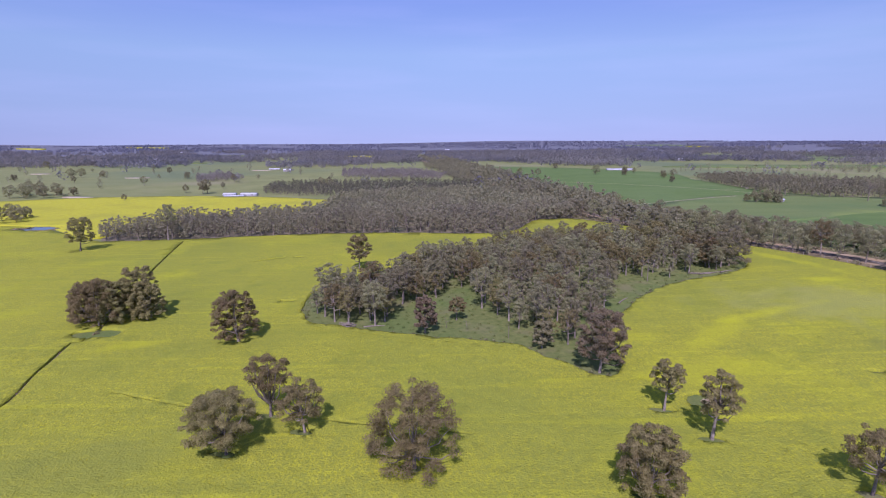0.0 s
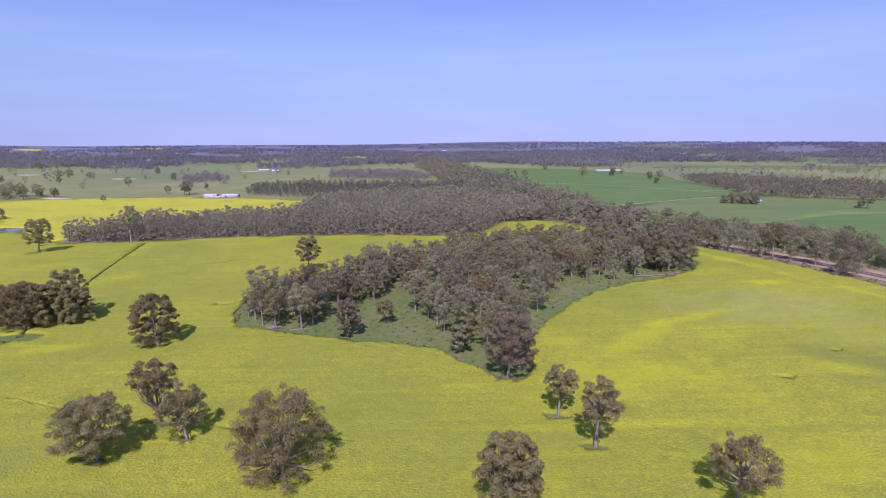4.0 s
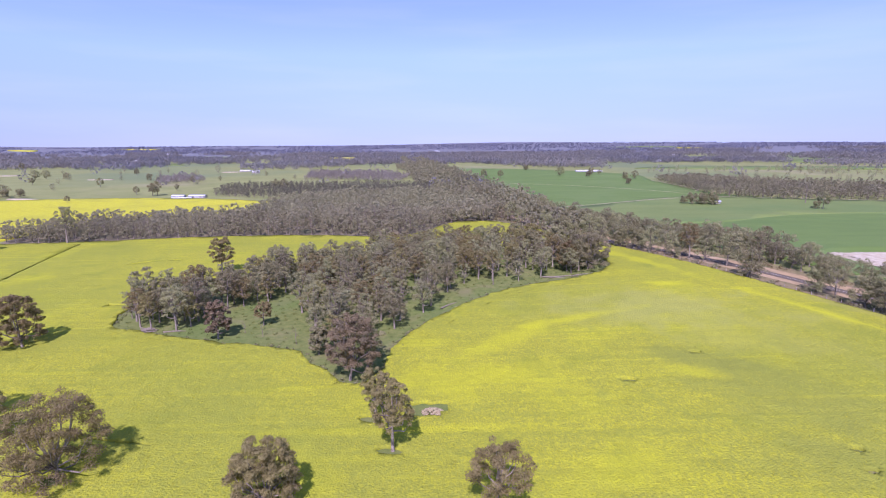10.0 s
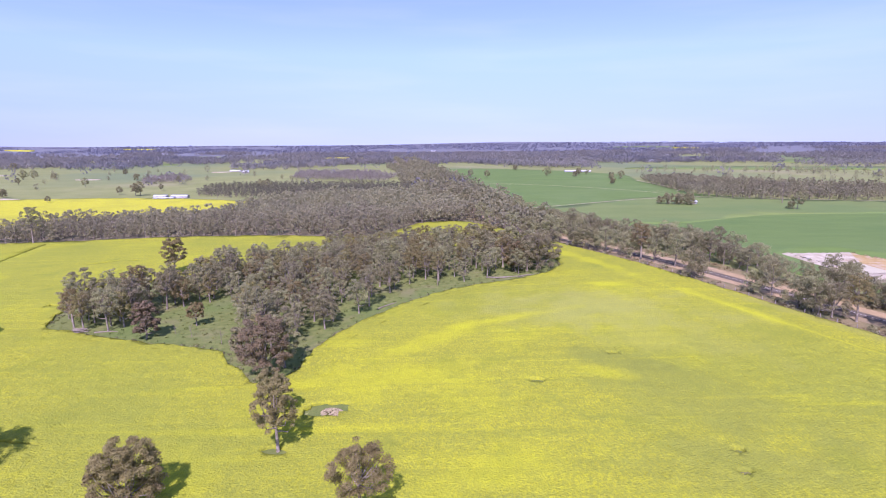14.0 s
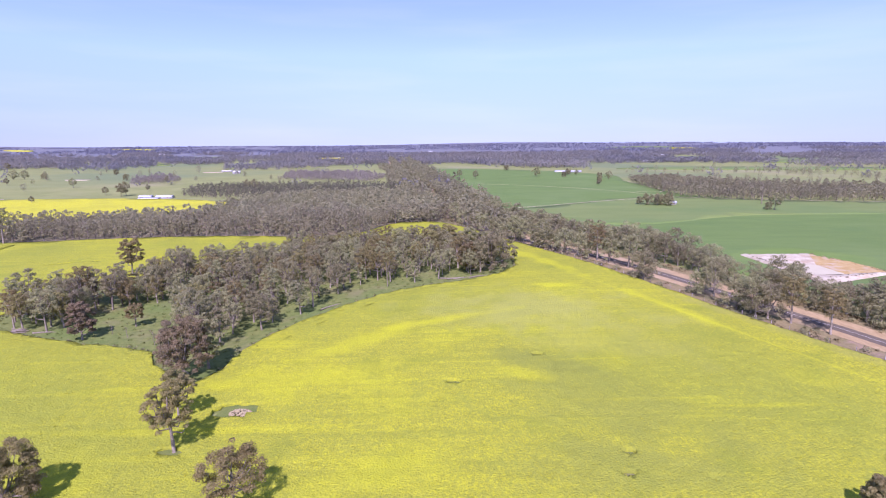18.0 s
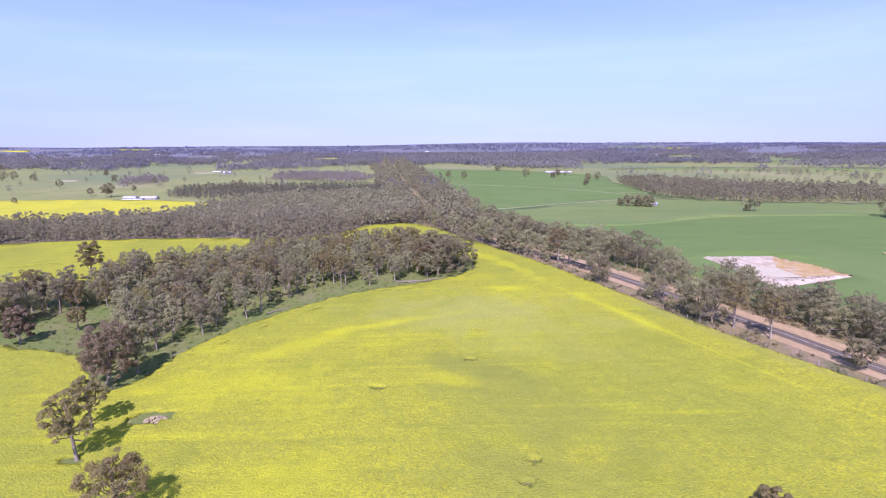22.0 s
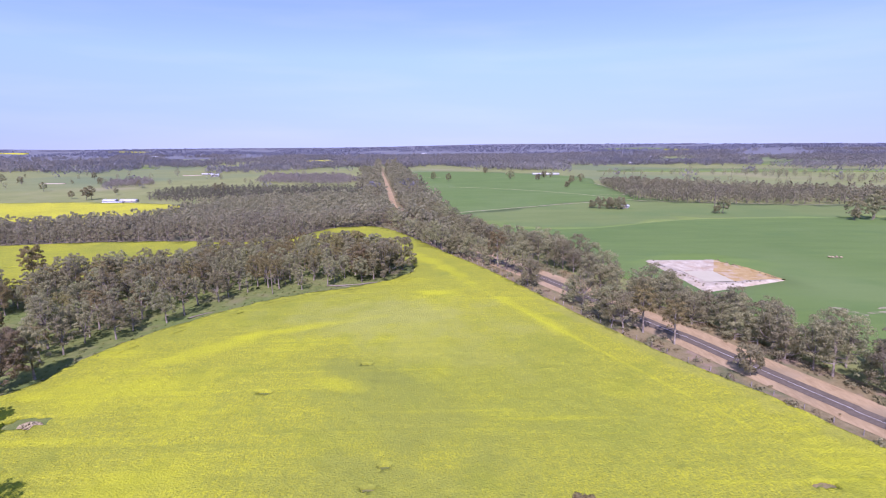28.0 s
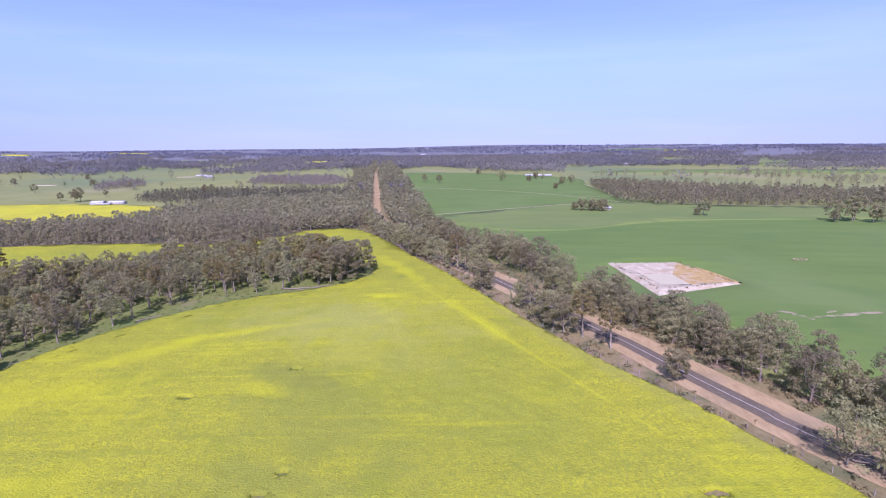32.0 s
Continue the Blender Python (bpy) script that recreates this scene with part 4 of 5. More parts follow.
lone = far_rng.uniform(0, 1, len(x)) < 0.006
road_x = np.interp(d, ROAD[::-1, 1], ROAD[::-1, 0])
keep = (dense | lone) & ~inside(GREEN_FIELD, x, d) & ~inside(BACK_FIELD, x, d) & (np.abs(x - road_x) > 14)
quiet = (x < 60) & (d < 1010 + 240 * patches(x, d, 130, 9)) & (x > -950) | (x > 380) & (d < 1050)
keep &= ~(quiet & ~lone)
FAR_YELLOW = [smooth(q, step=20) for q in ([(-330, 1960), (-265, 1700), (-182, 1800), (-200, 1990)], [(100, 2300), (160, 2180), (180, 2260)], [(-2520, 3200), (-2330, 3120), (-2330, 3180)], [(-1990, 3400), (-1690, 3240), (-1680, 3330)], [(1370, 2900), (1440, 2760), (1470, 2860)])]
PADDOCKS = [smooth(q, step=20) for q in ([(-1090, 1580), (-890, 1540), (-640, 1480), (-870, 1680)], [(-980, 2150), (-760, 1900), (-700, 2200)], [(740, 1590), (980, 1600), (950, 1820)], [(500, 1130), (900, 1060), (1300, 1080), (1200, 1150), (700, 1210)], [(1000, 1420), (1240, 1380), (1180, 1600)], [(1060, 3200), (1500, 3000), (1400, 3300)])]
for ring_ in FAR_YELLOW + PADDOCKS:
    keep &= ~inside(ring_, x, d)
near_part = keep & (d < 1350)
far_part = keep & (d >= 1350)
wood("plain_woods", "patchy gum woodland across the farmland plain, greyed with painted haze", list(zip(x[near_part], d[near_part])), TINY, FAR_LEAF, BARK, 0.8, 1.3, 7)
pts = far_rng.uniform(0, 1, (16000, 2))
d2 = 2550 + 1500 * pts[:, 0]
x2 = 90 + d2 * (pts[:, 1] * 2.3 - 1.15)
keep2 = (far_rng.uniform(0, 1, len(x2)) < np.clip((0.6 * patches(x2, d2, 420, 6) + 0.4 * patches(x2, d2, 160, 7) - 0.34) * 9, 0, 0.95))
for ring_ in FAR_YELLOW + PADDOCKS:
    keep2 &= ~inside(ring_, x2, d2)
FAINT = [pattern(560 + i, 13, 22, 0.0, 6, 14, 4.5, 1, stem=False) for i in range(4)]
wood("horizon_woods", "woods on the low hills at the horizon, painted haze blue-grey", list(zip(x2[keep2], d2[keep2])), FAINT, HAZY_LEAF, BARK, 0.45, 0.8, 9)
wood("far_woods", "distant gum woodland towards the horizon, haze painted into its leaves", list(zip(x[far_part], d[far_part])), TINY, FAR_LEAF, BARK, 0.85, 1.4, 8)
for ring_ in FAR_YELLOW:
    tagged(sheet("canola_field", ring_, BACK_CANOLA, 6.0, spacing=lambda x, y: 60.0), "small far yellow canola paddock among woods", "crop", kind="stuff")
for ring_ in PADDOCKS:
    tagged(sheet("paddock", ring_, PALE_CROP, 0.8, spacing=lambda x, y: 60.0), "pale green grazing paddock between woods", "paddock", kind="structure")

# ---- single trees on the plain ----
FIELD_PROTOS = []
for i in range(5):
    h, w = [(17, 18), (14, 11), (12, 13), (19, 14), (9, 9)][i]
    FIELD_PROTOS.append(tree_thing("paddock_gum_tree", gum(600 + i, h, w, (0.1, 0.25, 0.05, 0.22, 0.05)[i], 26, 2400, 0.46, "round" if i != 1 else "open", limbs=5, sides=5), LEAF, "gum tree standing alone in a farm paddock", "paddock trees", split=False))
spare = list(range(5))
for kind, x, y, s in [(1, 145.5, 900.3, 1), (1, 170.9, 870.2, 1), (0, 278, 907.4, 1), (2, 322.6, 891.7, 0.9), (1, 351.6, 925.3, 0.8), (4, 337.4, 741.2, 1), (0, 380.8, 836.3, 0.8), (2, 369.2, 846.5, 0.9), (2, 343.9, 950, 1), (4, 363.4, 827.1, 1), (2, 249.7, 1094.5, 1),
                      (1, 406.3, 457.3, 1.1), (2, 401.4, 459.3, 0.6), (0, 490.5, 417.4, 1.0), (3, 502.3, 413.5, 1.1), (1, 514.1, 407.7, 1.0), (3, 510.1, 421.5, 1.25), (0, 523.9, 411.7, 0.9), (1, 486.5, 411.4, 0.7),
                      (2, 312.1, 502, 0.95), (2, 319.9, 498, 0.9), (4, 327.8, 494, 1.0), (2, 331.7, 500.9, 0.95), (4, 306.2, 506, 0.9), (2, 324.8, 505.9, 0.9),
                      (1, -298, 673.7, 1.2), (3, -293.8, 677.8, 1.0), (1, -353.1, 596.3, 0.6), (1, -425.2, 769.9, 1), (2, -416.8, 887.5, 1), (0, -638.9, 928.1, 1), (0, -626, 936, 1), (2, -580.7, 923, 1), (0, -961.1, 1312.2, 1), (1, -162.9, 748.5, 1), (1, -148.6, 738.8, 1.1), (1, -295.2, 731.6, 0.7), (1, -324.8, 685.1, 0.8), (0, -459.5, 640.4, 0.9), (2, -438.4, 638.7, 0.9), (0, -473, 630.1, 1), (0, -492.3, 636.8, 1),
                      (0, -357, 444, 0.9), (2, -357, 458, 0.9), (0, -486, 602, 0.9), (2, -469, 604, 0.9), (0, -452, 608, 0.9), (2, -449, 630, 0.9), (0, -478, 612, 0.9), (0, -354.1, 418.2, 0.9), (0, -344.7, 431.1, 0.8), (1, -362.1, 438, 0.9), (0, -368.2, 421, 0.9), (0, -377.7, 412.8, 0.8), (3, -314.7, 824.3, 0.7), (1, -549.7, 804, 0.8), (2, -685.7, 861.6, 0.9), (1, -507.4, 1009.4, 1)]:
    set_out(FIELD_PROTOS, spare, kind, x, y, kind * 2 + x, s)


def bare_tree(seed, height, spread, limbs, thick):
    rng = np.random.default_rng(seed)
    pieces = [tube([(0, 0, -0.3), (0.1, 0, height * 0.4), (0.2, 0.1, height * 0.75), (0.1, 0.3, height)], [thick, thick * 0.8, thick * 0.5, thick * 0.12], 6)]
    for i in range(limbs):
        a, z = i * 2.4 + rng.uniform(-0.4, 0.4), height * rng.uniform(0.35, 0.75)
        r, up = spread * rng.uniform(0.6, 1), height * rng.uniform(0.12, 0.3)
        p = np.array([(0.1, 0, z), (r * 0.5 * math.cos(a), r * 0.5 * math.sin(a), z + up * 0.35), (r * math.cos(a), r * math.sin(a), z + up)])
        pieces.append(tube(p, [thick * 0.5, thick * 0.32, thick * 0.08], 5))
        for k in range(2):
            q = p[1] + (p[2] - p[1]) * rng.uniform(0.1, 0.7)
            pieces.append(tube([q, q + rng.normal(0, 0.12, 3) * height + (0, 0, height * 0.08)], [thick * 0.2, thick * 0.04], 4))
    return pieces


for seed, x, y, h, sp, th, words in [(1, 422.7, 502.9, 19, 6, 0.45, "tall dead white gum tree at the plantation's edge"), (2, 5.4, 165.3, 4.0, 1.4, 0.09, "small dead sapling in the grassy clearing"), (3, 12.1, 162.3, 4.5, 1.2, 0.09, "small dead sapling in the grassy clearing"), (4, 24.6, 155.2, 5.5, 0.9, 0.11, "thin dead stem at the clearing's edge"),
                               (5, -79.8, 361, 16, 4, 0.3, "pale bare dead tree at the tree belt's edge"), (6, -131, 358.8, 15, 4, 0.3, "pale bare dead tree at the tree belt's edge"), (7, -18.1, 355.2, 16, 5, 0.35, "pale bare dead tree at the tree belt's edge"), (8, -48.3, 356.7, 13, 4, 0.28, "pale bare dead tree at the tree belt's edge"), (9, 90.5, 212.1, 11, 3.5, 0.22, "grey leaning dead tree at the copse's edge"), (10, 275.2, 120.4, 8, 3, 0.2, "pale leaning dead tree among roadside gums")]:
    root = tagged(new("dead_tree"), words, "tree")
    pieces = bare_tree(700 + seed, h, sp, 5, th)
    part("trunk", mesh_from("trunk", *pieces[0], DEAD), root)
    for piece in pieces[1:]:
        part("limb", mesh_from("limb", *piece, DEAD), root)
    root.matrix_basis = stand(x, y, seed)

# ---- fallen timber ----
pile = tagged(new("log_pile"), "heap of weathered grey logs at the copse's edge", "log pile")
pile.matrix_basis = stand(-28.1, 168.5)
r = np.random.default_rng(41)
for i in range(18):
    a, z = r.uniform(-0.5, 0.5), 0.35 + 0.35 * (i // 6)
    c, l = r.uniform(-2.2, 2.2, 2) * (1 - 0.2 * (i // 6)), r.uniform(1.0, 2.4)
    p = np.array([(-l, 0, 0), (0, r.normal(0, 0.12), r.normal(0, 0.08)), (l, 0, 0)])
    q = np.column_stack([p[:, 0] * math.cos(a) - p[:, 1] * math.sin(a) + c[0], p[:, 0] * math.sin(a) + p[:, 1] * math.cos(a) + c[1] * 0.5, p[:, 2] + z + r.normal(0, 0.1) * np.array([1, 0, -1]) * 2])
    part("log", mesh_from("log", *tube(q, [0.17, 0.15, 0.09], 6), DEAD), pile)
for x, y, l, a in [(121.9, 219.8, 7, 0.25), (117, 218.9, 5, -0.2), (128.8, 221.2, 4.5, 0.5), (71.9, 188.4, 5, 0.9), (-18.6, 167.8, 3.5, 0.2)]:
    log = new("fallen_log", mesh_from("fallen_log", *tube([(-l, 0, 0.25), (-l * 0.3, 0.25, 0.3), (l * 0.4, 0.1, 0.28), (l, -0.2, 0.2)], [0.32, 0.28, 0.22, 0.1], 7), DEAD))
    tagged(log, "weathered grey fallen log at the copse's edge", "log")
    log.matrix_basis = stand(x, y, a)

# ---- stone heap in the crop's bare spot ----
heap = tagged(new("stone_heap"), "pale heap of field stones in a bare spot", "stone heap")
heap.matrix_basis = stand(65.9, 113.5)
shapes = []
for i in range(4):
    bm = bmesh.new()
    bmesh.ops.create_icosphere(bm, subdivisions=1, radius=0.36)
    for v in bm.verts:
        v.co *= 0.75 + 0.5 * noise.noise(v.co * 2.3 + Vector((i * 9, 0, 0))) + 0.2
        v.co.z *= 0.7
    me = bpy.data.meshes.new("stone")
    bm.to_mesh(me)
    bm.free()
    me.materials.append(STONE)
    shapes.append(me)
for i in range(150):
    a, d_ = r.uniform(0, 6.28), math.sqrt(r.uniform(0, 1))
    s = part("stone", shapes[i % 4], heap)
    s.matrix_basis = Matrix.LocRotScale((2.5 * d_ * math.cos(a) + 0.6, 1.7 * d_ * math.sin(a), 0.12 + 0.95 * (1 - d_)), Euler((0, 0, a)), [r.uniform(0.5, 1.15)] * 3)
for i, spot_ in enumerate(HOLES[3:]):
    c_ = spot_.mean(0)
    tagged(sheet("bare_ground", c_ + (spot_ - c_) * 1.04, WOOD_FLOOR, 0.05, spacing=lambda x, y: 5.0, skirt=False), "weedy dark patch where no crop grows", "ground", kind="structure")
tagged(sheet("drain_bed", ribbon([(-101.7, 62.6), (-99.7, 111.8), (-104.6, 131.7), (-110.7, 155.7), (-108.8, 164.7), (-138.7, 257.1), (-161.9, 335.5)], 0.55), VERGE, 0.04, spacing=lambda x, y: 20.0, skirt=False), "dry weedy bed of the drain through canola", "ground", kind="structure")
bare = sheet("bare_spot", ring(65.3, 114.2, 5.4, 3.6, seed=4), WOOD_FLOOR, 0.05, spacing=lambda x, y: 2.0, rough=0.04, skirt=False)
tagged(bare, "weedy bare soil round the stone heap", "ground", kind="structure")


# ---- farm dams ----
def dam(name, outline, rise, shrink, water_mat, label, clay=None):
    """A bank of dug clay round a sheet of water: outer slope, crest and inner slope, with the water a thing of its own."""
    o = np.asarray(outline, float)
    c = o.mean(0)
    rg = np.random.default_rng(5)
    levels = [(1.0, 0.15), (0.93, rise * 0.75), (0.87, rise), (0.82, rise * 0.95), (0.72, rise * 0.62), (shrink, 0.35), (shrink * 0.9, 0.2)]
    root = tagged(new(name), label, "farm dam")
    n = len(o)
    vs = []
    for k, z in levels:
        q = c + (o - c) * k
        q = q + rg.normal(0, 0.35, q.shape) * (0 if k == 1.0 else 1)
        vs.append(np.column_stack([q, land(q[:, 0], q[:, 1]) + z + rg.normal(0, 0.28, n) * (0.3 < z < rise)]))
    v = np.concatenate(vs)
    j = np.arange(n)
    faces = [np.column_stack([i * n + j, i * n + (j + 1) % n, (i + 1) * n + (j + 1) % n, (i + 1) * n + j]) for i in range(len(levels) - 1)]
    part("bank", mesh_from("bank", v, np.concatenate(faces), clay or CLAY), root)
    q = c + (o - c) * (shrink * 0.97)
    flat = np.column_stack([q, np.full(n, float(land(*c)) + 0.42)])
    w = new("water", mesh_from("water", np.concatenate([flat, [[*c, float(land(*c)) + 0.42]]]), np.column_stack([j, (j + 1) % n, np.full(n, n)]), water_mat))
    return root, w


def corners(points, step=3.0):
    p = np.asarray(points, float)
    out = []
    for a, b_ in zip(p, np.roll(p, -1, 0)):
        m = int(np.linalg.norm(b_ - a) / step)
        out += [a + (b_ - a) * i / m for i in range(m)]
    return np.array(out)


def clay_dam(outer, crest, pool, berm):
    """A dug dam: four banks between an outer edge, a crest and the pool, each its own part, with a long spoil ridge beside it."""
    rg = np.random.default_rng(5)
    root = tagged(new("farm_dam"), "pale clay farm dam dug in the green field", "farm dam")
    names = [("far_bank", CLAY, ""), ("inner_face", OCHRE, "ochre-orange dug clay face"), ("near_bank", CLAY, ""), ("side_bank", CLAY, "")]
    o, c, p = (np.array(q, float) for q in (outer, crest, pool))
    stages = [(o, o, 0.0, 0.1), (o, c, 0.55, 0.8), (o, c, 1.0, 1.15), (c, p, 0.15, 1.05), (c, p, 0.45, 0.8), (c, p, 0.75, 0.55), (c, p, 1.0, 0.32), (c, p, 1.12, 0.12)]
    wob = {}
    for i, (name, mat, words) in enumerate(names):
        k = (i + 1) % 4
        m = 30
        t = np.linspace(0, 1, m)[:, None]
        rows = []
        for si, (q0, q1, f, z) in enumerate(stages):
            a, b_ = q0[i] + (q1[i] - q0[i]) * f, q0[k] + (q1[k] - q0[k]) * f
            q = a + (b_ - a) * t
            shift = rg.normal(0, 0.32, (m, 3)) * (0.4 if si == 0 else 1.0) * (0.2 if si > 5 else 1.0)
            shift[0], shift[-1] = wob.setdefault((si, i), shift[0]), wob.setdefault((si, k), shift[-1])
            q = np.column_stack([q + shift[:, :2], land(q[:, 0], q[:, 1]) + z + shift[:, 2] * 0.35])
            rows.append(q)
        v = np.concatenate(rows)
        j = np.arange(m - 1)
        f = np.concatenate([np.column_stack([r0 * m + j, r0 * m + j + 1, r0 * m + m + j + 1, r0 * m + m + j]) for r0 in range(len(stages) - 1)])
        part(name, mesh_from(name, v, f, mat), root, words)
    ridge = smooth(berm, closed=False, step=1.5)
    n = len(ridge)
    across = np.array([(-1.7, 0.0), (-0.8, 0.5), (0.0, 0.75), (0.9, 0.5), (1.8, 0.0)])
    d = np.gradient(ridge, axis=0)
    d /= np.linalg.norm(d, axis=1)[:, None]
    side = np.column_stack([d[:, 1], -d[:, 0]])
    rows = []
    for w_, z in across:
        q = ridge + side * w_ + rg.normal(0, 0.15, (n, 2))
        rows.append(np.column_stack([q, land(q[:, 0], q[:, 1]) + 0.15 + z * rg.uniform(0.75, 1.2, n)]))
    j = np.arange(n - 1)
    part("spoil_ridge", mesh_from("spoil_ridge", np.concatenate(rows), np.concatenate([np.column_stack([i * n + j, i * n + j + 1, i * n + n + j + 1, i * n + n + j]) for i in range(len(across) - 1)]), OCHRE), root, "low ridge of dug yellow clay")
    mid = p.mean(0)
    rim = corners(p, 1.5)
    rim = mid + (rim - mid) * 1.03
    n = len(rim)
    j = np.arange(n)
    level = float(land(*mid)) + 0.42
    water = new("water", mesh_from("water", np.concatenate([np.column_stack([rim, np.full(n, level)]), [[*mid, level]]]), np.column_stack([j, (j + 1) % n, np.full(n, n)]), MUD_WATER))
    return tagged(water, "milky grey water in the clay dam", "water", kind="structure")


clay_dam(DAM, [(262.4, 252.9), (294.2, 254.4), (301.5, 217.7), (267.1, 207.0)], [(269.5, 233.9), (283.1, 233.5), (283.4, 216.6), (271.3, 216.1)], [(299.3, 245.9), (302.3, 234.7), (305.0, 218.3)])
_, w = dam("farm_dam", ring(-304.3, 399.5, 15.6, 11.6, n=28, seed=21), 0.55, 0.78, POND_WATER, "earth-banked pond in the yellow canola", clay=VERGE)
tagged(w, "blue pond water reflecting the sky", "water", kind="structure")
for x, y, rx, ry in [(-420.7, 617.7, 17, 6), (-781.9, 1052.1, 22, 8), (-510.6, 904.5, 20, 6), (-362.8, 1105.8, 22, 7)]:
    tagged(sheet("clay_patch", ring(x, y, rx, ry, seed=int(rx)), CLAY, 1.0, spacing=lambda x, y: 30.0), "pale dug clay bank in the pasture", "bank", kind="structure")
for x, y, rx, ry, turn in [(302.5, 182, 3.2, 1.1, -20), (304.8, 177.5, 3.6, 1.3, -50), (313, 178, 4.5, 1.0, 8), (322, 179.6, 5.5, 1.5, 12), (331, 181.2, 5, 1.1, 4), (318, 182.5, 2.6, 0.8, 20), (361, 263, 3.6, 1.4, 0)]:
    tagged(sheet("bare_patch", ring(x, y, rx, ry, seed=int(x), turn=turn), SCALD, 0.33, spacing=lambda x, y: 6.0, rough=0.02, skirt=False), "bare stony patch in the green crop", "ground", kind="structure")
for i, (x, y) in enumerate([(359, 263), (361.4, 263.6), (363.2, 262.6), (357.6, 263.3)]):
    s = tagged(new("field_boulder", shapes[i % 4]), "pale boulder in the green field", "boulder")
    s.matrix_basis = Matrix.LocRotScale((x, y, float(land(x, y)) + 0.7), Euler((0, 0, i)), (2.5, 2.2, 2.0))

# ---- tracks in the green field ----
for pts in ([(117.2, 783.4), (176.7, 761.6), (233.3, 732), (284, 690.9), (329, 642.2), (349.6, 606.6), (370.4, 567.3)], [(138.6, 461.5), (205.2, 496), (282.5, 537.7), (323.5, 555)], [(370.4, 567.3), (427.2, 545), (528.5, 516.3), (605.8, 508.6), (777.6, 488.7)], [(349.4, 631.1), (389.3, 645.2), (394.4, 808.5)], [(74.3, 1000.4), (108.5, 974.8), (157.3, 969)]):
    tagged(strip("farm_track", smooth(pts, closed=False, step=12), -1.1, 1.1, TRACK, 0.42), "pale sandy vehicle track through the crop", "track", kind="structure")


# ---- sheds ----
def shed(x, y, length, depth, eave, ridge, turn, label, name="farm_shed", doors=2):
    root = tagged(new(name), label, "shed")
    l, d_ = length / 2, depth / 2
    wall = np.array([(-l, -d_, 0), (l, -d_, 0), (l, d_, 0), (-l, d_, 0), (-l, -d_, eave), (l, -d_, eave), (l, d_, eave), (-l, d_, eave)], float)
    part("wall", mesh_from("wall", wall, [(0, 1, 5, 4), (1, 2, 6, 5), (2, 3, 7, 6), (3, 0, 4, 7)], WALL), root)
    for s in (-1, 1):
        part("gable", mesh_from("gable", [(s * l, -d_, eave), (s * l, d_, eave), (s * l, 0, ridge - 0.05)], [(0, 1, 2)], WALL), root)
        o, t = 0.5, 0.12
        q = [(-l - o, s * (d_ + o), eave - 0.15), (l + o, s * (d_ + o), eave - 0.15), (l + o, 0, ridge), (-l - o, 0, ridge)]
        v = np.array(q + [(a, b_, c + t) for a, b_, c in q])
        part("roof", mesh_from("roof", v, [(0, 1, 2, 3), (4, 5, 6, 7), (0, 1, 5, 4), (1, 2, 6, 5), (2, 3, 7, 6), (3, 0, 4, 7)], ROOF), root, "white corrugated roof sheet")
    for i in range(doors):
        cx = (i + 0.5) / doors * length - l
        q = np.array([(cx - 1.6, -d_ - 0.06, 0), (cx + 1.6, -d_ - 0.06, 0), (cx + 1.6, -d_ - 0.06, eave * 0.85), (cx - 1.6, -d_ - 0.06, eave * 0.85)])
        part("door", mesh_from("door", np.concatenate([q, q + (0, 0.06, 0)]), [(0, 1, 2, 3), (0, 1, 5, 4), (1, 2, 6, 5), (2, 3, 7, 6), (3, 0, 4, 7)], POST), root, "dark shed door")
    root.matrix_basis = stand(x, y, turn)
    return root


shed(-257.3, 658.1, 15, 8, 2.2, 3.6, 0.05, "low white-roofed farm shed beyond canola")
shed(-232.4, 656.1, 20, 8, 2.4, 3.8, -0.05, "low white-roofed farm shed beyond canola")
shed(-247.6, 646.9, 24, 5, 1.2, 1.9, 0.02, "low white-roofed poultry shed beyond canola")
shed(363.1, 1032.5, 50, 12, 1.7, 3.3, -0.05, "very long white-roofed shed behind the green field", doors=1)
shed(335.6, 502.8, 7, 5, 2.6, 3.6, 0.2, "small white shed half hidden by bushes", doors=1)
shed(-300.7, 1067.6, 14, 9, 3.0, 5.5, 0.3, "white farmhouse at the pasture's far side", "farmhouse")
shed(-346.2, 1135.1, 22, 8, 1.8, 3.2, 0.0, "long white-roofed shed at the pasture's far side")
shed(155.2, 2209.8, 24, 10, 4, 6, 0.2, "far white-roofed farm shed among woods")
for x, y in [(-280, 2010), (-150, 1900), (-900, 1700), (700, 1500), (-120, 2700), (60, 2900), (980, 2050), (1400, 1900), (-1200, 2500)]:
    shed(x, y, 26, 12, 4, 6.5, x, "far pale-roofed farm building among woods", doors=1)

# ---- fence along the canola's edge ----
fence_line = smooth(FIELD_EDGE[:-1], closed=False, step=4.5)
side = np.gradient(fence_line, axis=0)
side = np.column_stack([side[:, 1], -side[:, 0]])
side /= np.linalg.norm(side, axis=1)[:, None]
fence_line = fence_line + side * 2.2
fence = tagged(new("fence"), "weathered timber post and wire fence beside canola", "fence")
post = mesh_from("post", *tube([(0, 0, -0.3), (0, 0, 0.7), (0.02, 0, 1.35)], [0.11, 0.1, 0.09], 6), POST)
tops = []
for x, y in fence_line:
    p = part("post", post, fence)
    p.matrix_basis = stand(x, y, x)
    tops.append((x, y, float(land(x, y))))
for h in (0.45, 0.8, 1.15):
    part("wire", mesh_from("wire", *tube(np.array(tops) + (0, 0, h), [0.012] * len(tops), 3), DEAD), fence)

# ---- scrub, grass and loose crop ----
r = np.random.default_rng(77)


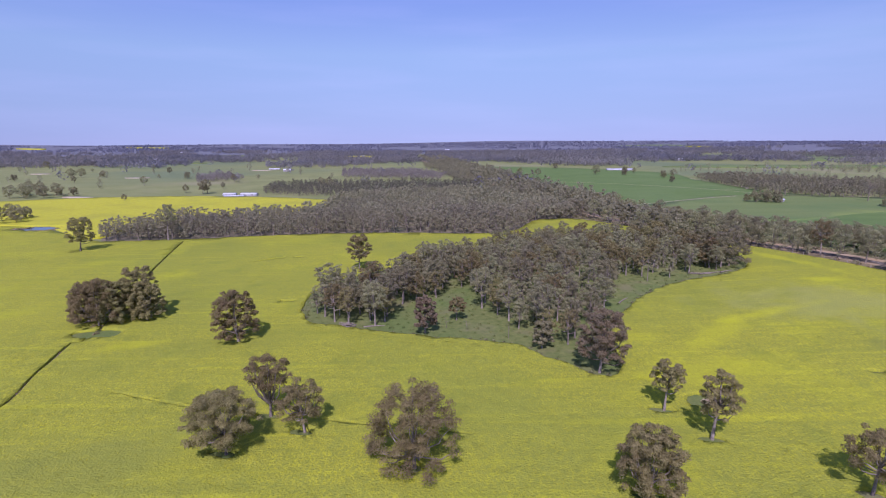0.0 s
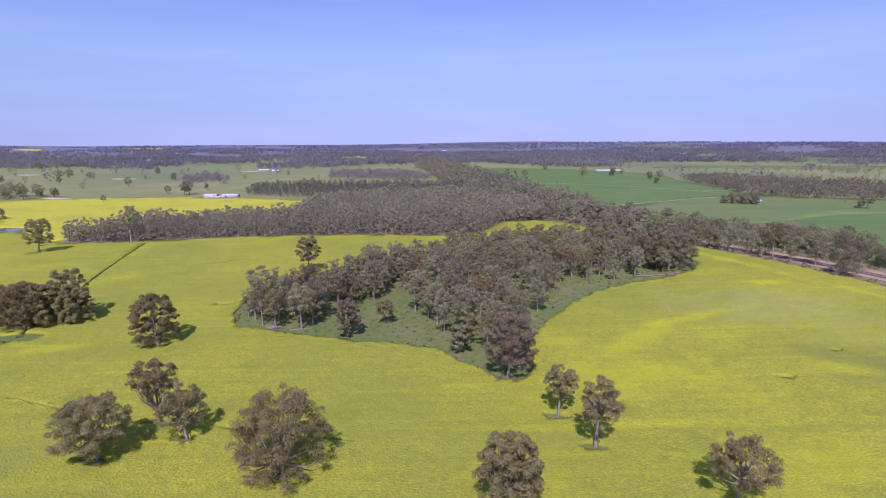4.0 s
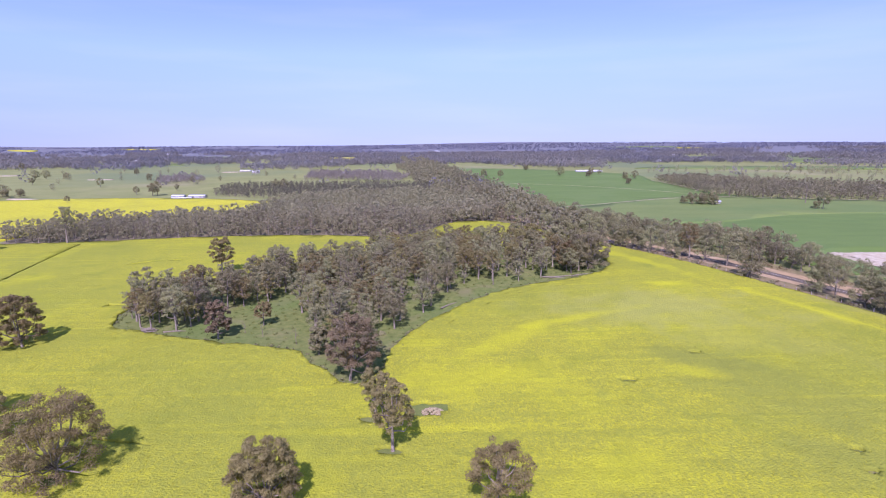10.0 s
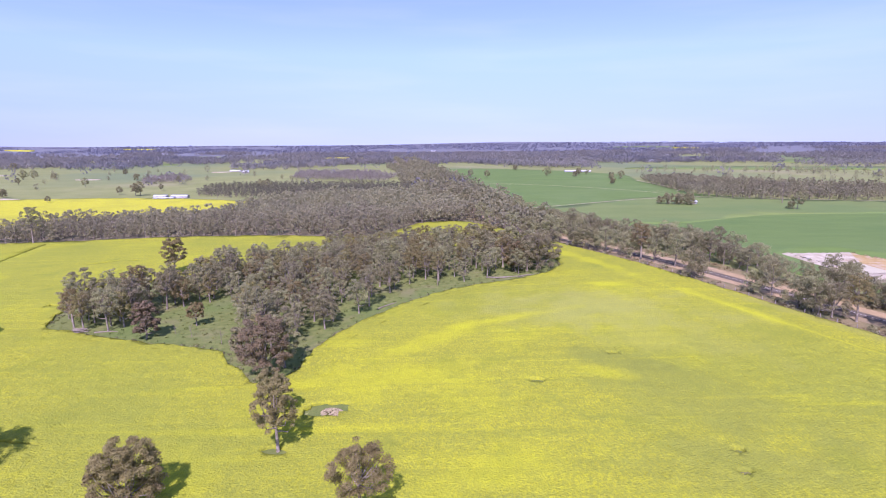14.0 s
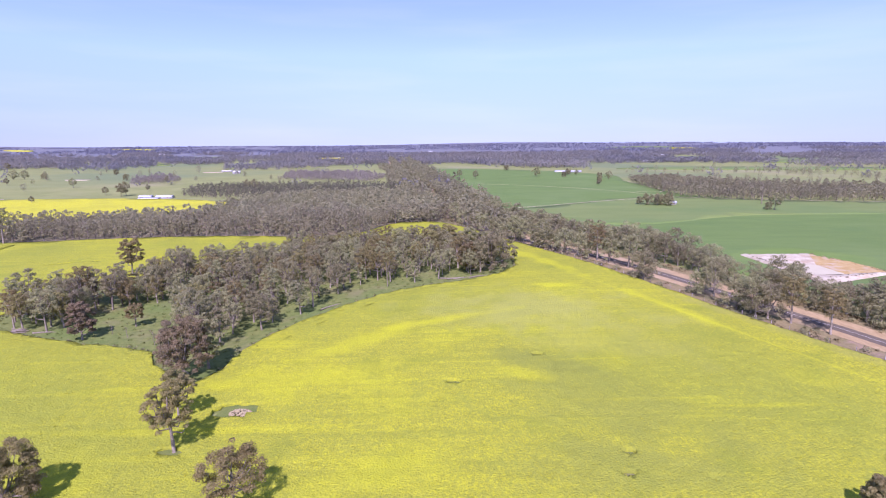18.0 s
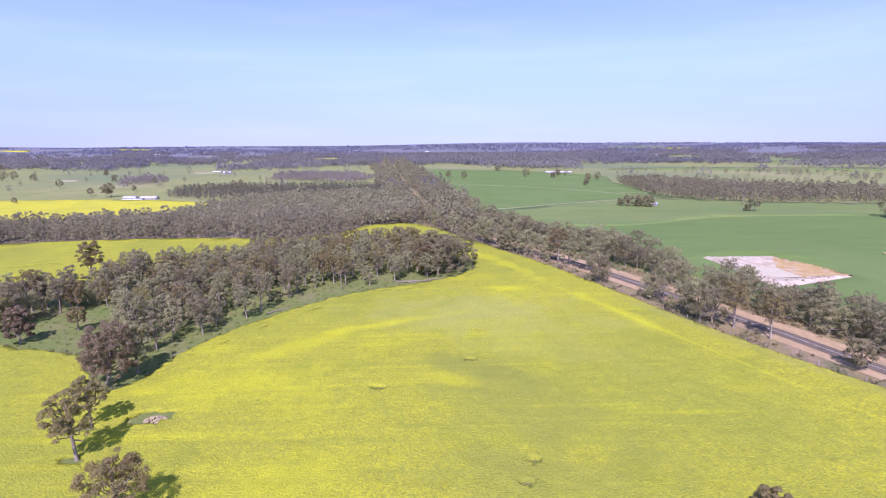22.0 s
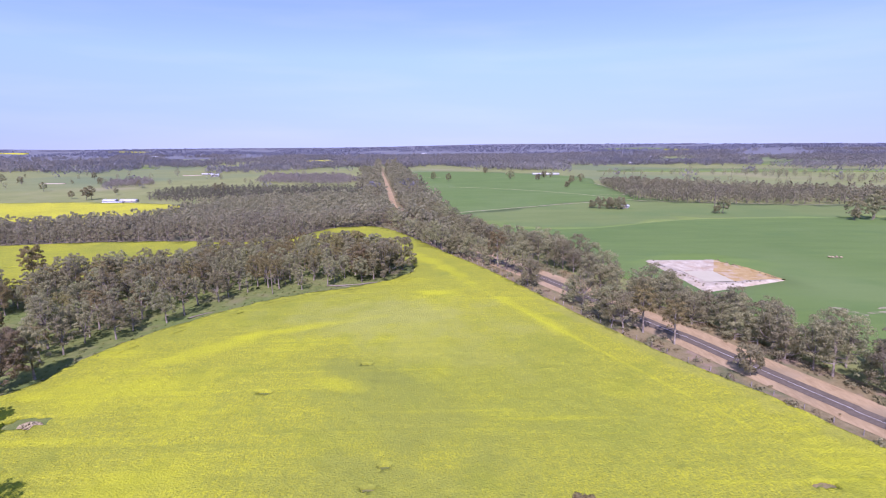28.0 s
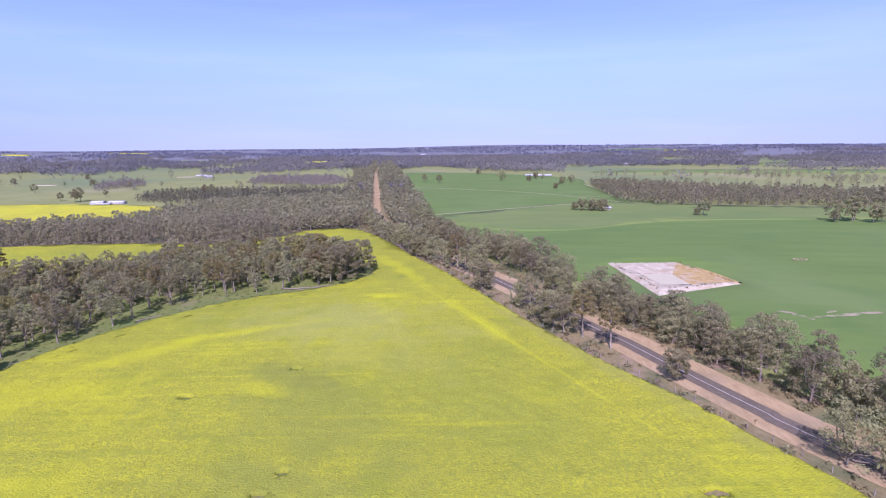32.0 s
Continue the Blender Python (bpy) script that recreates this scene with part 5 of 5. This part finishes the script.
def tufts(name, label, places, spread, height, blades, size, mat_leaf, category):
    places = np.asarray(places, float)
    z = land(places[:, 0], places[:, 1])
    rad = np.column_stack([r.uniform(0.6, 1.3, (len(places), 1)) * spread] * 2 + [r.uniform(0.6, 1.3, (len(places), 1)) * height])
    v, f = leaves(r, np.column_stack([places, z + rad[:, 2] * 0.4]), rad, blades * len(places), size * 1.2)
    return tagged(new(name, mesh_from(name, v, f, mat_leaf)), label, category, kind="stuff")


CREST = np.array([(262.4, 252.9), (294.2, 254.4), (301.5, 217.7), (267.1, 207.0)])
left_bank = CREST[3] + (CREST[0] - CREST[3]) * r.uniform(0, 1, (24, 1)) + r.normal(0, 0.7, (24, 2))
near_bank = CREST[3] + (CREST[2] - CREST[3]) * r.uniform(0, 0.75, (14, 1)) + r.normal(0, 0.8, (14, 2))
right_bank = CREST[2] + (CREST[1] - CREST[2]) * r.uniform(0, 1, (30, 1)) + r.normal(0, 0.5, (30, 2)) + (1.2, 0.4)
bank_pts = np.concatenate([left_bank, near_bank, right_bank])
z_ = np.full((len(bank_pts), 1), 1.2) + land(bank_pts[:, 0], bank_pts[:, 1])[:, None]
v, f = leaves(r, np.column_stack([bank_pts, z_]), np.full((len(bank_pts), 3), (0.42, 0.42, 0.28)), 1500, 0.18)
tagged(new("bank_weeds", mesh_from("bank_weeds", v, f, LEAF)), "dark weeds dotted over the dam's clay bank", "weeds", kind="stuff")
side = np.gradient(ROAD, axis=0)
side = np.column_stack([side[:, 1], -side[:, 0]])
side /= np.linalg.norm(side, axis=1)[:, None]
near = (ROAD[:, 1] > 60) & (ROAD[:, 1] < 420)
line_pts, line_side = ROAD[near], side[near]
k = r.integers(0, len(line_pts), 1500)
o = np.where(r.uniform(0, 1, 1500) < 0.5, r.uniform(-16, -9.5, 1500), r.uniform(9, 24, 1500))
verge_pts = line_pts[k] + line_side[k] * o[:, None] + r.normal(0, 1.5, (1500, 2))
verge_pts = verge_pts[~inside(CROP, verge_pts[:, 0], verge_pts[:, 1])]
tufts("verge_scrub", "dry brown grass tussocks and low scrub on the verge", verge_pts, 0.7, 0.55, 14, 0.28, VERGE, "scrub")
k = r.integers(0, len(line_pts), 230)
shrubs = line_pts[k] + line_side[k] * np.where(r.uniform(0, 1, 230) < 0.08, r.uniform(-13, -10, 230), r.uniform(10, 24, 230))[:, None]
shrubs = shrubs[~inside(CROP, shrubs[:, 0], shrubs[:, 1])]
tufts("verge_shrubs", "low grey-green shrubs under the roadside trees", shrubs, 1.4, 1.2, 60, 0.3, LEAF, "shrub")
k = r.integers(0, len(COPSE), 520)
edge_pts = COPSE[k] + r.normal(0, 1.0, (520, 2))
tufts("edge_grass", "pale dry grass along the copse's edge", edge_pts, 0.7, 0.45, 14, 0.25, STRAW, "grass")
inner = np.array(scatter(COPSE, 3.2, 61))
tufts("copse_grass", "green grass tussocks on the copse floor", inner, 0.9, 0.35, 16, 0.25, WOOD_FLOOR, "grass")
drain_pts = DRAIN[r.integers(0, len(DRAIN), 300)] + r.normal(0, 0.45, (300, 2))
tufts("drain_weeds", "dark weeds along the drain through the canola", drain_pts, 0.5, 0.3, 14, 0.22, VERGE, "weeds")
loose = r.uniform((-125, 52), (262, 165), (52000, 2))
ok = inside(CROP, loose[:, 0], loose[:, 1])
for h in HOLES:
    ok &= ~inside(h, loose[:, 0], loose[:, 1])
loose = loose[ok]
v, f = leaves(r, np.column_stack([loose, land(loose[:, 0], loose[:, 1]) + 0.74]), np.full((len(loose), 3), (0.1, 0.1, 0.05)), 40000, 0.15)
tagged(new("canola_heads", mesh_from("canola_heads", v, f, HEADS)), "yellow canola flower heads standing out of the crop", "crop", kind="stuff")
